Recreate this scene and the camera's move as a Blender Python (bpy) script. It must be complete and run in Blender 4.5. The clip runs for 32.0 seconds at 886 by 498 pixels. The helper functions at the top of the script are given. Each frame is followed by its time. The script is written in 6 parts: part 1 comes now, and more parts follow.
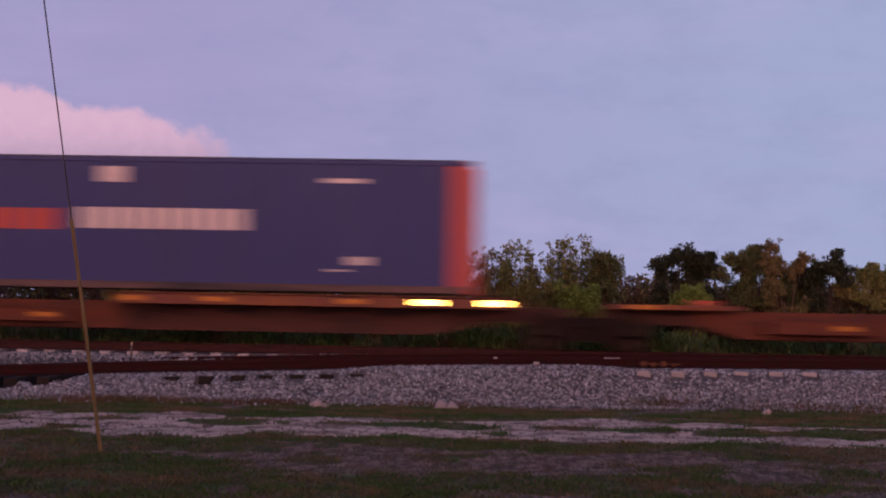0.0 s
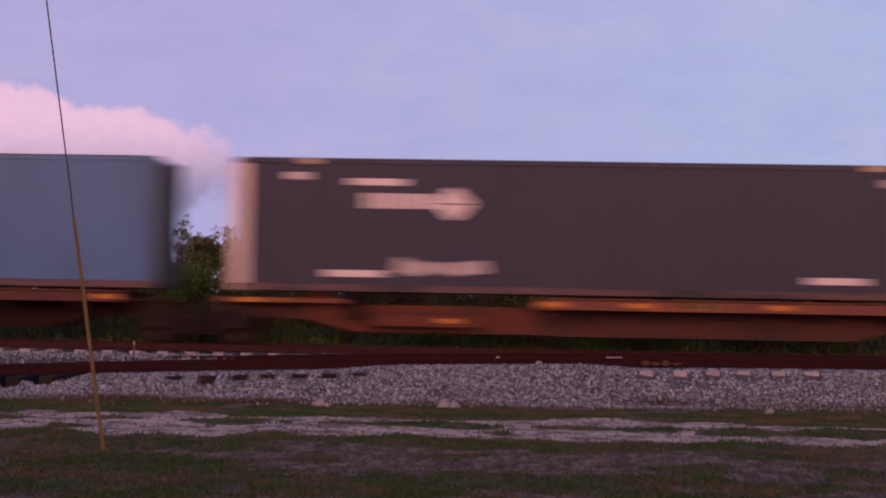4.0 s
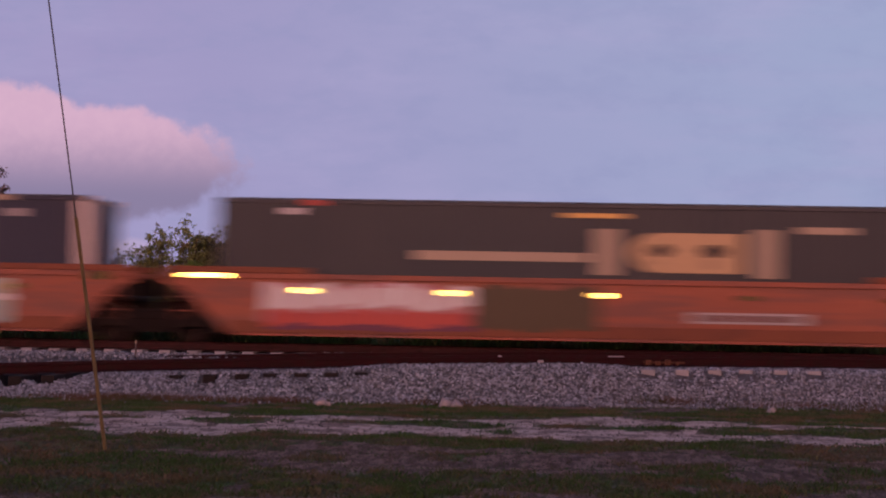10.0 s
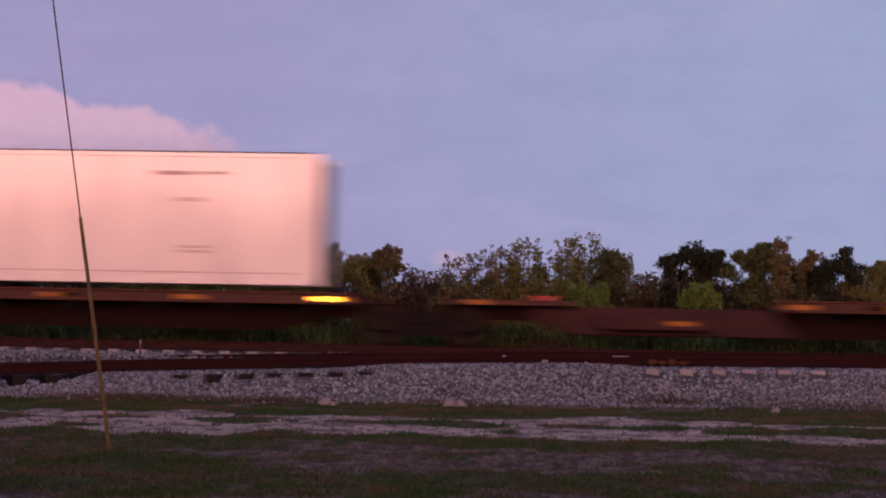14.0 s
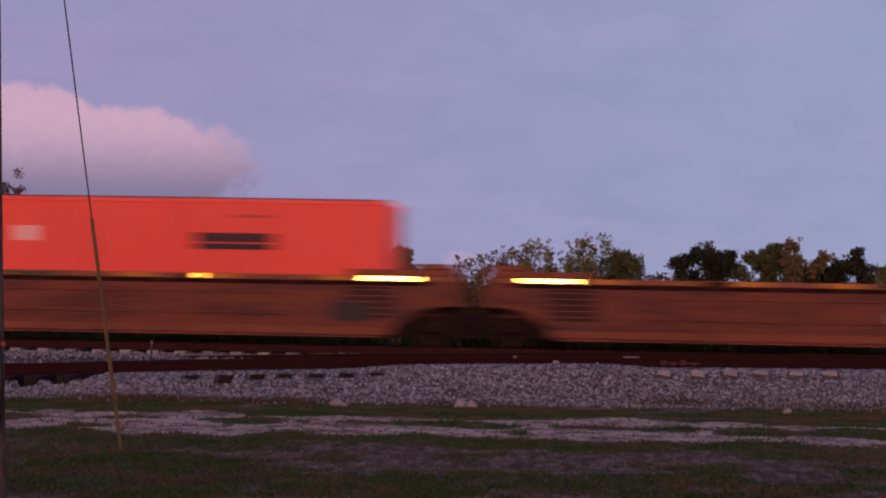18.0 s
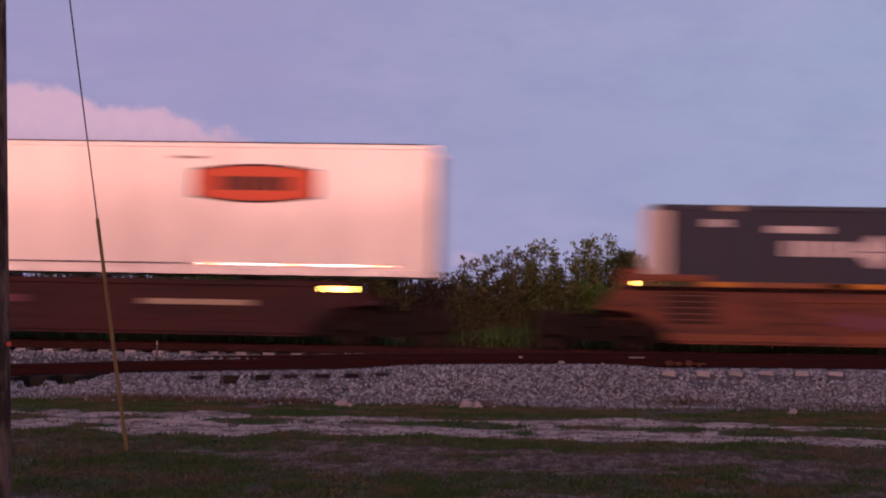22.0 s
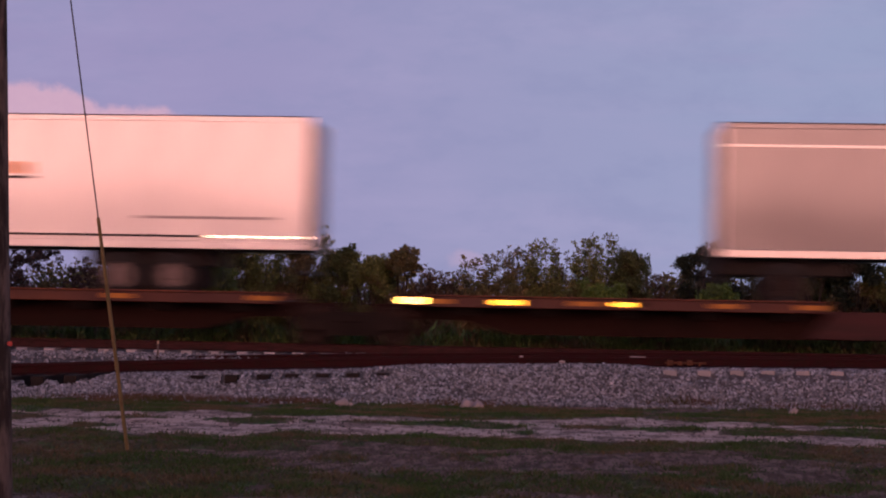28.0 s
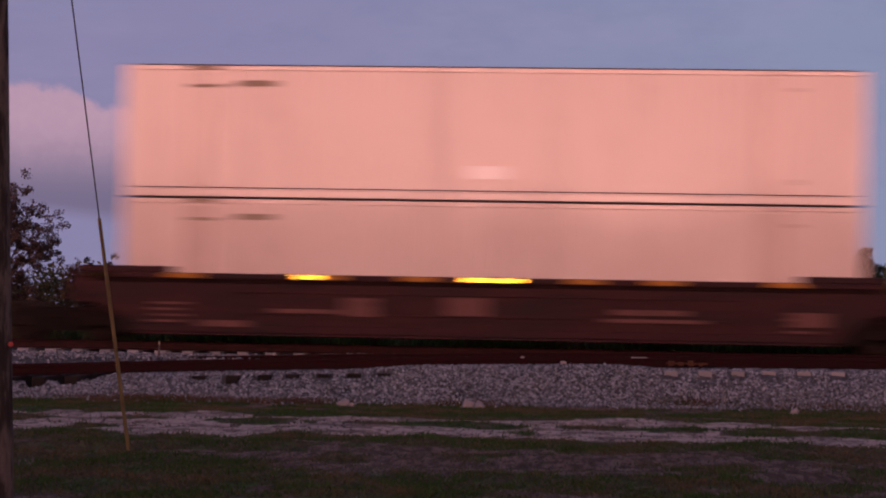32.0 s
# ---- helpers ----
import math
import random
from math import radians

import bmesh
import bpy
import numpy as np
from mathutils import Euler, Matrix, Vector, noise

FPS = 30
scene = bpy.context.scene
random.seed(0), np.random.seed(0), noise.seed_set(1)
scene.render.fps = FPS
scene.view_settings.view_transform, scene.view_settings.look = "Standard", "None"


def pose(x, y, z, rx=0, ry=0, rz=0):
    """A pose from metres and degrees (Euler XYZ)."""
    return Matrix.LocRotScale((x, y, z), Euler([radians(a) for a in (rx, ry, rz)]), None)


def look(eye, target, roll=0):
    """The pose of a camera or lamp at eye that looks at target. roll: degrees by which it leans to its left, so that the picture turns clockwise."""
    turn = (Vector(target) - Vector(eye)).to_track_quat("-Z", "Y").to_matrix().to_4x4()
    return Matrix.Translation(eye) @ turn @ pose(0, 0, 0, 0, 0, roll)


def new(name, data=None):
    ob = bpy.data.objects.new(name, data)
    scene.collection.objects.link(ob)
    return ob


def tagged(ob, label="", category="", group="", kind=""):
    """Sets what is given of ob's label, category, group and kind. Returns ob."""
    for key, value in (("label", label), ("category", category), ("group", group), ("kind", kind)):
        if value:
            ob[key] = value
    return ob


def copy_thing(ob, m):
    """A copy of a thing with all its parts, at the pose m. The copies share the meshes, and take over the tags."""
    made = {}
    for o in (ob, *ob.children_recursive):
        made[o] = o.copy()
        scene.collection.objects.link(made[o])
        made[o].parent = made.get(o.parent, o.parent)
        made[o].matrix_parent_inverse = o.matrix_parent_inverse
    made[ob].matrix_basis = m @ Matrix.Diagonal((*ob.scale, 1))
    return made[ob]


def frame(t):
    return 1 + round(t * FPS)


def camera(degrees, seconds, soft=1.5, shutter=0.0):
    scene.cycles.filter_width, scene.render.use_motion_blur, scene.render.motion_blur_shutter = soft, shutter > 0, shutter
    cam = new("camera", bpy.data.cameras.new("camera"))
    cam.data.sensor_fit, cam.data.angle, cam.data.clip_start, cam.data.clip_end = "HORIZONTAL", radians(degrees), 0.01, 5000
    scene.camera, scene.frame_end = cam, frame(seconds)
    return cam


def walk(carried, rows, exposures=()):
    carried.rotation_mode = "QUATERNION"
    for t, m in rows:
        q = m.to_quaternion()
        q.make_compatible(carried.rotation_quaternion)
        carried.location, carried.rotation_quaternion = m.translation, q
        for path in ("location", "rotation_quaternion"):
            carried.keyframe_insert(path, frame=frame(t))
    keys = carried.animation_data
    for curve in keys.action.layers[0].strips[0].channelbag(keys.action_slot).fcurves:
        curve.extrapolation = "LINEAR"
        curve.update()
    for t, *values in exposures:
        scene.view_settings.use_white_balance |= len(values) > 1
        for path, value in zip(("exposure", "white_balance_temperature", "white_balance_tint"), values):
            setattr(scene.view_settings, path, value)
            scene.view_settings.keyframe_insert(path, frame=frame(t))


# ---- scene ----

SPEED = 20.8          # metres a second, left to right
RAIL_Z = 0.75         # top of the main track's rails
TRAIN_Y = 41.3        # centre line of the main track

# ---- camera ----
EYE = (0.0, 0.0, 1.5)
FOCAL = 3270.0
DRIFT = ((0, -7.5, 2), (1, -7.5, 1.5), (2, -5.5, 0), (3, -3.5, 1), (3.5, -3.5, 1), (5.5, -1.5, 0), (6, -1, 0), (8, 0, 0),
         (10, 0, -1), (10.5, 1.5, -1), (13, 1.5, -1), (13.5, 3, -1.5), (14, 7.5, -1.5), (14.5, 12, -1.5), (16.5, 27.5, -1),
         (18, 27, -0.5), (19, 28, -0.5), (20, 32.5, 0), (21, 35.5, 0), (22, 36.5, 0), (25.5, 36.5, 0), (28, 38, -1),
         (28.5, 39.5, -0.5), (29, 40, 0), (32, 40, 0))


def aim(side, lift):
    yaw, pitch = radians(3.0) + side / FOCAL, radians(2.0) + lift / FOCAL
    to = (-math.sin(yaw) * math.cos(pitch), math.cos(yaw) * math.cos(pitch), math.sin(pitch))
    return look(EYE, [e + 40 * d for e, d in zip(EYE, to)], 1.05)


cam = camera(2 * math.degrees(math.atan(784 / FOCAL)), 32.0, soft=2.0, shutter=0.88)
walk(cam, [(t, aim(a, b)) for t, a, b in DRIFT],
     exposures=((0, 0.17), (1, 0.37), (2, 0.24), (3, 0.56), (3.5, 0.5), (5.5, 0.12), (6, -0.05), (7, -0.30), (8, -0.05), (9, -0.32), (10, 0.12), (11, 0.2), (12, -0.02), (13, -0.02),
                (14, 0.08), (14.5, -0.32), (16.5, -0.05), (17, -0.05), (19, -0.05), (20, 0.22), (21, 0.15), (22, 0.05), (23, -0.15), (24, -0.38), (25, -0.36), (27.5, -0.14), (28, 0.02), (28.5, -0.12), (29, -0.33), (30, -0.14), (31, -0.30), (32, -0.36)))


# ---- materials: node helpers ----
def tree_of(owner):
    owner.use_nodes = True
    owner.node_tree.nodes.clear()
    return owner.node_tree


class Nodes:
    """Small helper to write node graphs as expressions."""

    def __init__(self, tree):
        self.tree = tree

    def put(self, node, value):
        if isinstance(value, bpy.types.NodeSocket):
            self.tree.links.new(value, node)
        elif isinstance(value, (tuple, list)) and len(value) == 3 and node.type == "RGBA":
            node.default_value = (*value, 1)
        else:
            node.default_value = value

    def math(self, op, a, b=0.0, c=0.0, clamp=False):
        n = self.tree.nodes.new("ShaderNodeMath")
        n.operation, n.use_clamp = op, clamp
        for sock, v in zip(n.inputs, (a, b, c)):
            self.put(sock, v)
        return n.outputs[0]

    def mix(self, f, a, b, blend="MIX"):
        n = self.tree.nodes.new("ShaderNodeMix")
        n.data_type, n.blend_type = "RGBA", blend
        self.put(n.inputs[0], f), self.put(n.inputs[6], a), self.put(n.inputs[7], b)
        return n.outputs[2]

    def span(self, v, lo, hi, a=0.0, b=1.0):
        n = self.tree.nodes.new("ShaderNodeMapRange")
        n.interpolation_type = "SMOOTHSTEP"
        for sock, w in zip(n.inputs, (v, lo, hi, a, b)):
            self.put(sock, w)
        return n.outputs[0]

    def coords(self, kind="Object"):
        return self.tree.nodes.new("ShaderNodeTexCoord").outputs[kind]

    def stretch(self, v, scale):
        n = self.tree.nodes.new("ShaderNodeMapping")
        self.put(n.inputs[0], v)
        n.inputs[3].default_value = scale
        return n.outputs[0]

    def noise(self, v, scale, detail=3.0, rough=0.55):
        n = self.tree.nodes.new("ShaderNodeTexNoise")
        self.put(n.inputs["Vector"], v)
        n.inputs["Scale"].default_value, n.inputs["Detail"].default_value = scale, detail
        n.inputs["Roughness"].default_value = rough
        return n.outputs[0]

    def split(self, v):
        n = self.tree.nodes.new("ShaderNodeSeparateXYZ")
        self.put(n.inputs[0], v)
        return n.outputs

    def join(self, x, y, z):
        n = self.tree.nodes.new("ShaderNodeCombineXYZ")
        for sock, v in zip(n.inputs, (x, y, z)):
            self.put(sock, v)
        return n.outputs[0]

    def bump(self, height, strength, distance):
        n = self.tree.nodes.new("ShaderNodeBump")
        self.put(n.inputs["Height"], height)
        n.inputs["Strength"].default_value, n.inputs["Distance"].default_value = strength, distance
        return n.outputs[0]


# ---- world: dusk sky, afterglow behind the camera, pink cloud in the east ----
world = bpy.data.worlds.new("dusk")
scene.world = world
W = Nodes(tree_of(world))
sky_way = W.coords("Generated")
wx, wy, wz = W.split(sky_way)[0], W.split(sky_way)[1], W.split(sky_way)[2]
front = W.math("MAXIMUM", wy, 0.05)
su, sv = W.math("DIVIDE", wx, front), W.math("DIVIDE", wz, front)
east_low, east_side = (0.330, 0.292, 0.508), (0.318, 0.357, 0.553)
east = W.mix(W.span(su, -0.28, 0.22), east_low, east_side)
east = W.mix(W.span(sv, 0.14, 0.9), east, (0.15, 0.17, 0.34))
streak = W.noise(W.stretch(W.join(su, sv, 0.3), (3.0, 14.0, 1.0)), 2.2, 4.0, 0.6)
east = W.mix(W.span(streak, 0.42, 0.75, 0.0, 0.40), east, (0.40, 0.36, 0.58))
veil = W.noise(W.stretch(W.join(su, sv, 2.3), (5.0, 11.0, 1.0)), 4.0, 5.0, 0.65)
east = W.mix(W.span(veil, 0.40, 0.70, 0.0, 0.30), east, (0.25, 0.27, 0.47))
# bank of cloud
warp = W.noise(W.join(su, sv, 0.0), 34.0, 5.0, 0.6)
fine = W.noise(W.join(su, sv, 1.7), 120.0, 4.0, 0.6)


def blob(cu, cv, ru, rv):
    a = W.math("DIVIDE", W.math("SUBTRACT", su, cu), ru)
    b = W.math("DIVIDE", W.math("SUBTRACT", sv, cv), rv)
    return W.math("SQRT", W.math("ADD", W.math("MULTIPLY", a, a), W.math("MULTIPLY", b, b)))


near_edge = W.math("MINIMUM", blob(-0.30, 0.077, 0.135, 0.038), blob(-0.245, 0.080, 0.070, 0.026))
near_edge = W.math("MINIMUM", near_edge, blob(-0.34, 0.093, 0.11, 0.032))
ragged = W.math("ADD", near_edge, W.math("MULTIPLY", W.math("SUBTRACT", warp, 0.5), 0.48))
ragged = W.math("ADD", ragged, W.math("MULTIPLY", W.math("SUBTRACT", fine, 0.5), 0.10))
bank = W.span(ragged, 0.90, 1.05, 1.0, 0.0)
base_line = W.math("ADD", sv, W.math("MULTIPLY", W.math("ADD", su, 0.25), 0.115))
bank = W.math("MULTIPLY", bank, W.span(base_line, 0.0440, 0.0555))
bank_colour = W.mix(W.span(sv, 0.058, 0.106), (0.238, 0.196, 0.322), (0.62, 0.39, 0.53))
bank_colour = W.mix(W.math("MULTIPLY", W.span(fine, 0.35, 0.7, 0.0, 0.25), W.span(sv, 0.065, 0.10)), bank_colour, (0.70, 0.45, 0.57))
east = W.mix(W.math("MULTIPLY", bank, 0.96), east, bank_colour)
low = W.math("MINIMUM", blob(-0.051, 0.029, 0.011, 0.006), blob(-0.222, 0.033, 0.014, 0.005))
low = W.math("ADD", low, W.math("MULTIPLY", W.math("SUBTRACT", fine, 0.5), 0.9))
east = W.mix(W.span(low, 0.5, 1.2, 0.7, 0.0), east, (0.46, 0.36, 0.54))
# afterglow
west = W.mix(W.span(wz, 0.03, 0.28), (7.8, 3.32, 2.72), (0.30, 0.23, 0.34))
billow = W.noise(W.stretch(sky_way, (1.0, 1.0, 2.6)), 5.5, 5.0, 0.6)
west = W.mix(W.span(billow, 0.46, 0.58, 0.0, 0.45), west, (0.80, 0.42, 0.42))
dome = W.mix(W.span(wy, -0.85, 0.0), west, east)
dome = W.mix(W.span(wz, 0.30, 0.9), dome, (0.11, 0.145, 0.27))
back = world.node_tree.nodes.new("ShaderNodeBackground")
W.put(back.inputs[0], dome)
back.inputs[1].default_value = 1.0
world_out = world.node_tree.nodes.new("ShaderNodeOutputWorld")
world.node_tree.links.new(back.outputs[0], world_out.inputs[0])

sun = new("sun", bpy.data.lights.new("sun", "SUN"))
sun.data.energy, sun.data.angle, sun.data.color = 1.12, radians(40), (1.0, 0.47, 0.40)
sun.matrix_world = look((0, -60, 10.0), (0, 40, 1.0))

# unseen lamp added beside the camera: the train's reflectors throw it back
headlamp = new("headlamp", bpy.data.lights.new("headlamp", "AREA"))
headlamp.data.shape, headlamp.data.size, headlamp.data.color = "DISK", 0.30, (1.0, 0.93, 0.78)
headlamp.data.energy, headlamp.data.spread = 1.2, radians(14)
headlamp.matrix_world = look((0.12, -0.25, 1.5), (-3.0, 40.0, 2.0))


# ---- materials ----
def material(name, colour, rough=0.6, metal=0.0, spots=None, spot_scale=3.0, spot_range=(0.5, 0.75), grain=0.12,
             grain_scale=40.0, relief=0.0, relief_scale=60.0, stretch=(1, 1, 1), vary=0.0, island=0.0, spec=0.2, coat=0.0, ripple=0.0, skew=False):
    """A surface with grain, larger stains and fine relief, in metres."""
    m = bpy.data.materials.new(name)
    N = Nodes(tree_of(m))
    at = N.stretch(N.coords("Object"), stretch)
    base = N.mix(N.math("MULTIPLY", N.noise(at, grain_scale, 3.0), grain * 2), colour, tuple(c * 0.45 for c in colour))
    if spots:
        base = N.mix(N.span(N.noise(at, spot_scale, 5.0, 0.62), *spot_range), base, spots)
    if vary:
        pick = m.node_tree.nodes.new("ShaderNodeObjectInfo").outputs["Random"]
        base = N.mix(N.math("MULTIPLY", pick, vary), base, tuple(c * 0.3 for c in colour))
    if island:
        pick = m.node_tree.nodes.new("ShaderNodeNewGeometry").outputs["Random Per Island"]
        if skew:
            pick = N.math("POWER", pick, 0.75)
        base = N.mix(N.math("MULTIPLY", pick, island), base, tuple(c * (0.12 if skew else 0.25) for c in colour))
    p = m.node_tree.nodes.new("ShaderNodeBsdfPrincipled")
    N.put(p.inputs["Base Color"], base)
    N.put(p.inputs["Roughness"], N.math("ADD", rough - 0.06, N.math("MULTIPLY", N.noise(at, spot_scale * 2.3), 0.12)))
    p.inputs["Metallic"].default_value = metal
    p.inputs["Specular IOR Level"].default_value = spec
    p.inputs["Coat Weight"].default_value, p.inputs["Coat Roughness"].default_value, p.inputs["Coat IOR"].default_value = coat, 0.085, 1.7
    if ripple:
        N.put(p.inputs["Coat Normal"], N.bump(N.noise(N.stretch(N.coords("Object"), (1.0, 1.0, 0.04)), 1.6, 2.0), 1.0, ripple))
    if relief:
        N.put(p.inputs["Normal"], N.bump(N.noise(at, relief_scale, 4.0), 0.6, relief))
    out = m.node_tree.nodes.new("ShaderNodeOutputMaterial")
    m.node_tree.links.new(p.outputs[0], out.inputs[0])
    return m


def paint(name, colour, rough=0.38, dirt=(0.12, 0.08, 0.06), amount=(0.6, 0.95), spec=0.25, coat=0.0):
    return material(name, colour, rough, 0.0, dirt, 0.9, amount, 0.05, 25.0, 0.0, stretch=(1.0, 1.0, 0.25), spec=spec, coat=coat, ripple=0.006 if coat else 0.0)


white_paint = paint("white_paint", (0.84, 0.79, 0.75), 0.3, (0.60, 0.55, 0.53), (0.42, 0.85), 0.5, 1.0)
pale_paint = paint("pale_paint", (0.56, 0.475, 0.445), 0.40, (0.34, 0.275, 0.25), (0.55, 1.0))
grey_beige = paint("grey_beige_paint", (0.226, 0.196, 0.192), 0.35, (0.160, 0.134, 0.131), (0.5, 0.9), 0.4, 0.6)
# dark grey that carries the end walls' shade, used on roof edges too
end_grey = material("shaded_end_metal", (0.055, 0.052, 0.055), 0.6, 0.0, (0.032, 0.028, 0.028), 3, (0.45, 0.75), 0.15, 30)
cream_paint = paint("cream_paint", (0.791, 0.639, 0.558), 0.42, (0.506, 0.387, 0.333), (0.5, 1.0), 0.4, 0.9)
navy_paint = paint("navy_paint", (0.026, 0.041, 0.15), 0.5, (0.03, 0.03, 0.06), (0.5, 0.9))
steel_blue = paint("steel_blue_paint", (0.052, 0.145, 0.300), 0.40, (0.034, 0.105, 0.225), (0.42, 0.75))
post_blue = paint("post_blue_paint", (0.045, 0.055, 0.075), 0.45, (0.08, 0.06, 0.05), (0.5, 0.9))
charcoal = paint("charcoal_paint", (0.031, 0.037, 0.060), 0.55, (0.04, 0.035, 0.04), (0.5, 0.9))
black_green = paint("black_green_paint", (0.030, 0.036, 0.042), 0.40, (0.05, 0.05, 0.05), (0.5, 0.9))
scuffed_rail = material("scuffed_rail", (0.11, 0.070, 0.070), 0.55, 0, (0.03, 0.028, 0.035), 2.0, (0.4, 0.7), 0.2, 20, stretch=(0.3, 1, 1))
orange_paint = paint("orange_paint", (0.66, 0.195, 0.105), 0.42, (0.40, 0.10, 0.05), (0.55, 0.95))
salmon_paint = paint("salmon_paint", (0.70, 0.265, 0.175), 0.42, (0.48, 0.17, 0.11), (0.55, 0.95))
red_paint = paint("red_paint", (0.80, 0.095, 0.066), 0.42, (0.4, 0.06, 0.04), (0.55, 0.95))
decal_white = material("decal_white", (0.576, 0.528, 0.528), 0.5, grain=0.08)
decal_bright = material("decal_bright", (0.82, 0.70, 0.66), 0.5, grain=0.08)
decal_mid = material("decal_mid", (0.56, 0.48, 0.47), 0.5, grain=0.08)
cream_dark = paint("cream_dark", (0.66, 0.50, 0.43), 0.45, (0.45, 0.33, 0.28), (0.5, 1.0), 0.4, 0.9)
decal_red = material("decal_red", (0.42, 0.075, 0.06), 0.45, grain=0.08)
decal_orange = material("decal_orange", (0.92, 0.46, 0.235), 0.45, grain=0.08)
decal_lamp_red = material("decal_bright_red", (0.80, 0.13, 0.06), 0.45, grain=0.08)
decal_black = material("decal_black", (0.03, 0.028, 0.03), 0.5, grain=0.08)
decal_grey = material("decal_grey", (0.38, 0.34, 0.34), 0.5, grain=0.08)
decal_faint = paint("decal_faint", (0.72, 0.67, 0.64), 0.3, (0.58, 0.53, 0.50), (0.42, 0.85), 0.5, 1.0)
decal_brown = material("decal_brown", (0.16, 0.07, 0.03), 0.45, grain=0.08)
decal_gold = material("decal_gold", (0.68, 0.42, 0.13), 0.45, grain=0.08)
decal_pale_gold = material("decal_pale_gold", (0.50, 0.345, 0.19), 0.5, grain=0.1, spots=(0.30, 0.21, 0.13), spot_scale=2.5)
decal_tan = material("decal_tan", (0.38, 0.30, 0.22), 0.5, grain=0.08)
decal_blue = material("decal_blue", (0.28, 0.36, 0.36), 0.5, grain=0.15, spots=(0.46, 0.33, 0.16), spot_scale=1.1)
decal_scuff = material("decal_scuff", (0.19, 0.085, 0.075), 0.6, grain=0.3, spots=(0.09, 0.04, 0.036), spot_scale=3.0)
decal_rose = material("decal_rose", (0.42, 0.19, 0.19), 0.5, grain=0.15, spots=(0.30, 0.08, 0.07), spot_scale=2.2)
decal_sand = material("decal_sand", (0.50, 0.33, 0.17), 0.5, grain=0.15)
decal_slate = material("decal_slate", (0.145, 0.19, 0.24), 0.5, grain=0.2)
decal_soot = material("decal_soot", (0.060, 0.028, 0.034), 0.55, grain=0.2)
decal_crimson = material("decal_crimson", (0.190, 0.046, 0.050), 0.55, grain=0.2, spots=(0.15, 0.05, 0.07), spot_scale=1.5)
decal_plum = material("decal_plum", (0.154, 0.05, 0.081), 0.5, grain=0.15)
decal_green = material("decal_green", (0.088, 0.068, 0.040), 0.5, grain=0.15)
car_orange = material("car_orange", (0.166, 0.0503, 0.0278), 0.55, 0, (0.075, 0.028, 0.022), 2.2, (0.40, 0.66), 0.15, 18, 0.004, 40, (0.22, 1, 1.5))
car_faded = material("car_faded", (0.33, 0.108, 0.064), 0.55, 0, (0.20, 0.085, 0.065), 2.2, (0.40, 0.66), 0.2, 14, 0.004, 40, (0.22, 1, 1.5))
car_brown = material("car_brown", (0.064, 0.0211, 0.017), 0.6, 0, (0.0305, 0.0139, 0.0139), 2.2, (0.40, 0.66), 0.15, 18, 0.004, 40, (0.22, 1, 1.5))
car_maroon = material("car_maroon", (0.050, 0.0130, 0.0150), 0.6, 0, (0.026, 0.0100, 0.0115), 2.2, (0.40, 0.66), 0.15, 18, 0.004, 40, (0.22, 1, 1.5))
chord_low = material("chord_low", (0.206, 0.0673, 0.034), 0.55, 0, (0.108, 0.0404, 0.0269), 0.9, (0.45, 0.8), 0.15, 18)
chord_orange = material("chord_orange", (0.243, 0.0942, 0.0404), 0.5, 0, (0.125, 0.0448, 0.0269), 0.9, (0.45, 0.8), 0.15, 18)
spine_orange = material("spine_orange", (0.109, 0.0281, 0.0148), 0.6, 0, (0.05, 0.018, 0.015), 2.2, (0.40, 0.66), 0.15, 18, 0.004, 40, (0.22, 1, 1.5))
# grime, with the shade under deck and chord put into the colour
grime_shade = material("underframe_grime_shade", (0.022, 0.0098, 0.0085), 0.75, 0, (0.0105, 0.0065, 0.0060), 1.2, (0.45, 0.75), 0.2, 20, spec=0.06)
dull_yellow = material("dull_yellow", (0.55, 0.23, 0.03), 0.5, 0, (0.30, 0.12, 0.02), 9, (0.45, 0.75), 0.2, 40)
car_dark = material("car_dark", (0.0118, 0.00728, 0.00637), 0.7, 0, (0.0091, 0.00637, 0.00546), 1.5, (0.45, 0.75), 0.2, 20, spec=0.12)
deck_edge = material("deck_edge", (0.138, 0.0464, 0.03), 0.5, 0, (0.212, 0.0763, 0.0218), 0.7, (0.5, 0.7), 0.15, 16, stretch=(1, 1, 1))
deck_edge_dark = material("deck_edge_dark", (0.062, 0.0205, 0.0165), 0.5, 0, (0.105, 0.036, 0.0175), 0.7, (0.5, 0.72), 0.15, 16)
wheel_steel = material("wheel_steel", (0.021, 0.0137, 0.0126), 0.5, 0.0, (0.036, 0.0225, 0.018), 3, (0.45, 0.7), 0.2, 20, spec=0.06)
recess_shade_brown = material("recess_shade_brown", (0.060, 0.024, 0.018), 0.7, 0, (0.03, 0.014, 0.011), 3.0, (0.4, 0.7), 0.3, 20)
tread_steel = material("tread_steel", (0.34, 0.28, 0.26), 0.38, 0.7, (0.2, 0.14, 0.12), 5, (0.5, 0.8), 0.1, 20)
rubber = material("rubber", (0.022, 0.020, 0.020), 0.8, 0, (0.05, 0.04, 0.04), 8, (0.5, 0.8))
hub_metal = material("hub_metal", (0.14, 0.112, 0.108), 0.45, 0.3, (0.14, 0.112, 0.098), 9, (0.5, 0.8))
bare_metal = material("bare_metal", (0.60, 0.58, 0.56), 0.35, 0.8, (0.3, 0.25, 0.22), 5, (0.55, 0.8))
under_black = material("underframe_black", (0.025, 0.022, 0.022), 0.7, 0, (0.05, 0.035, 0.03), 3, (0.5, 0.8))
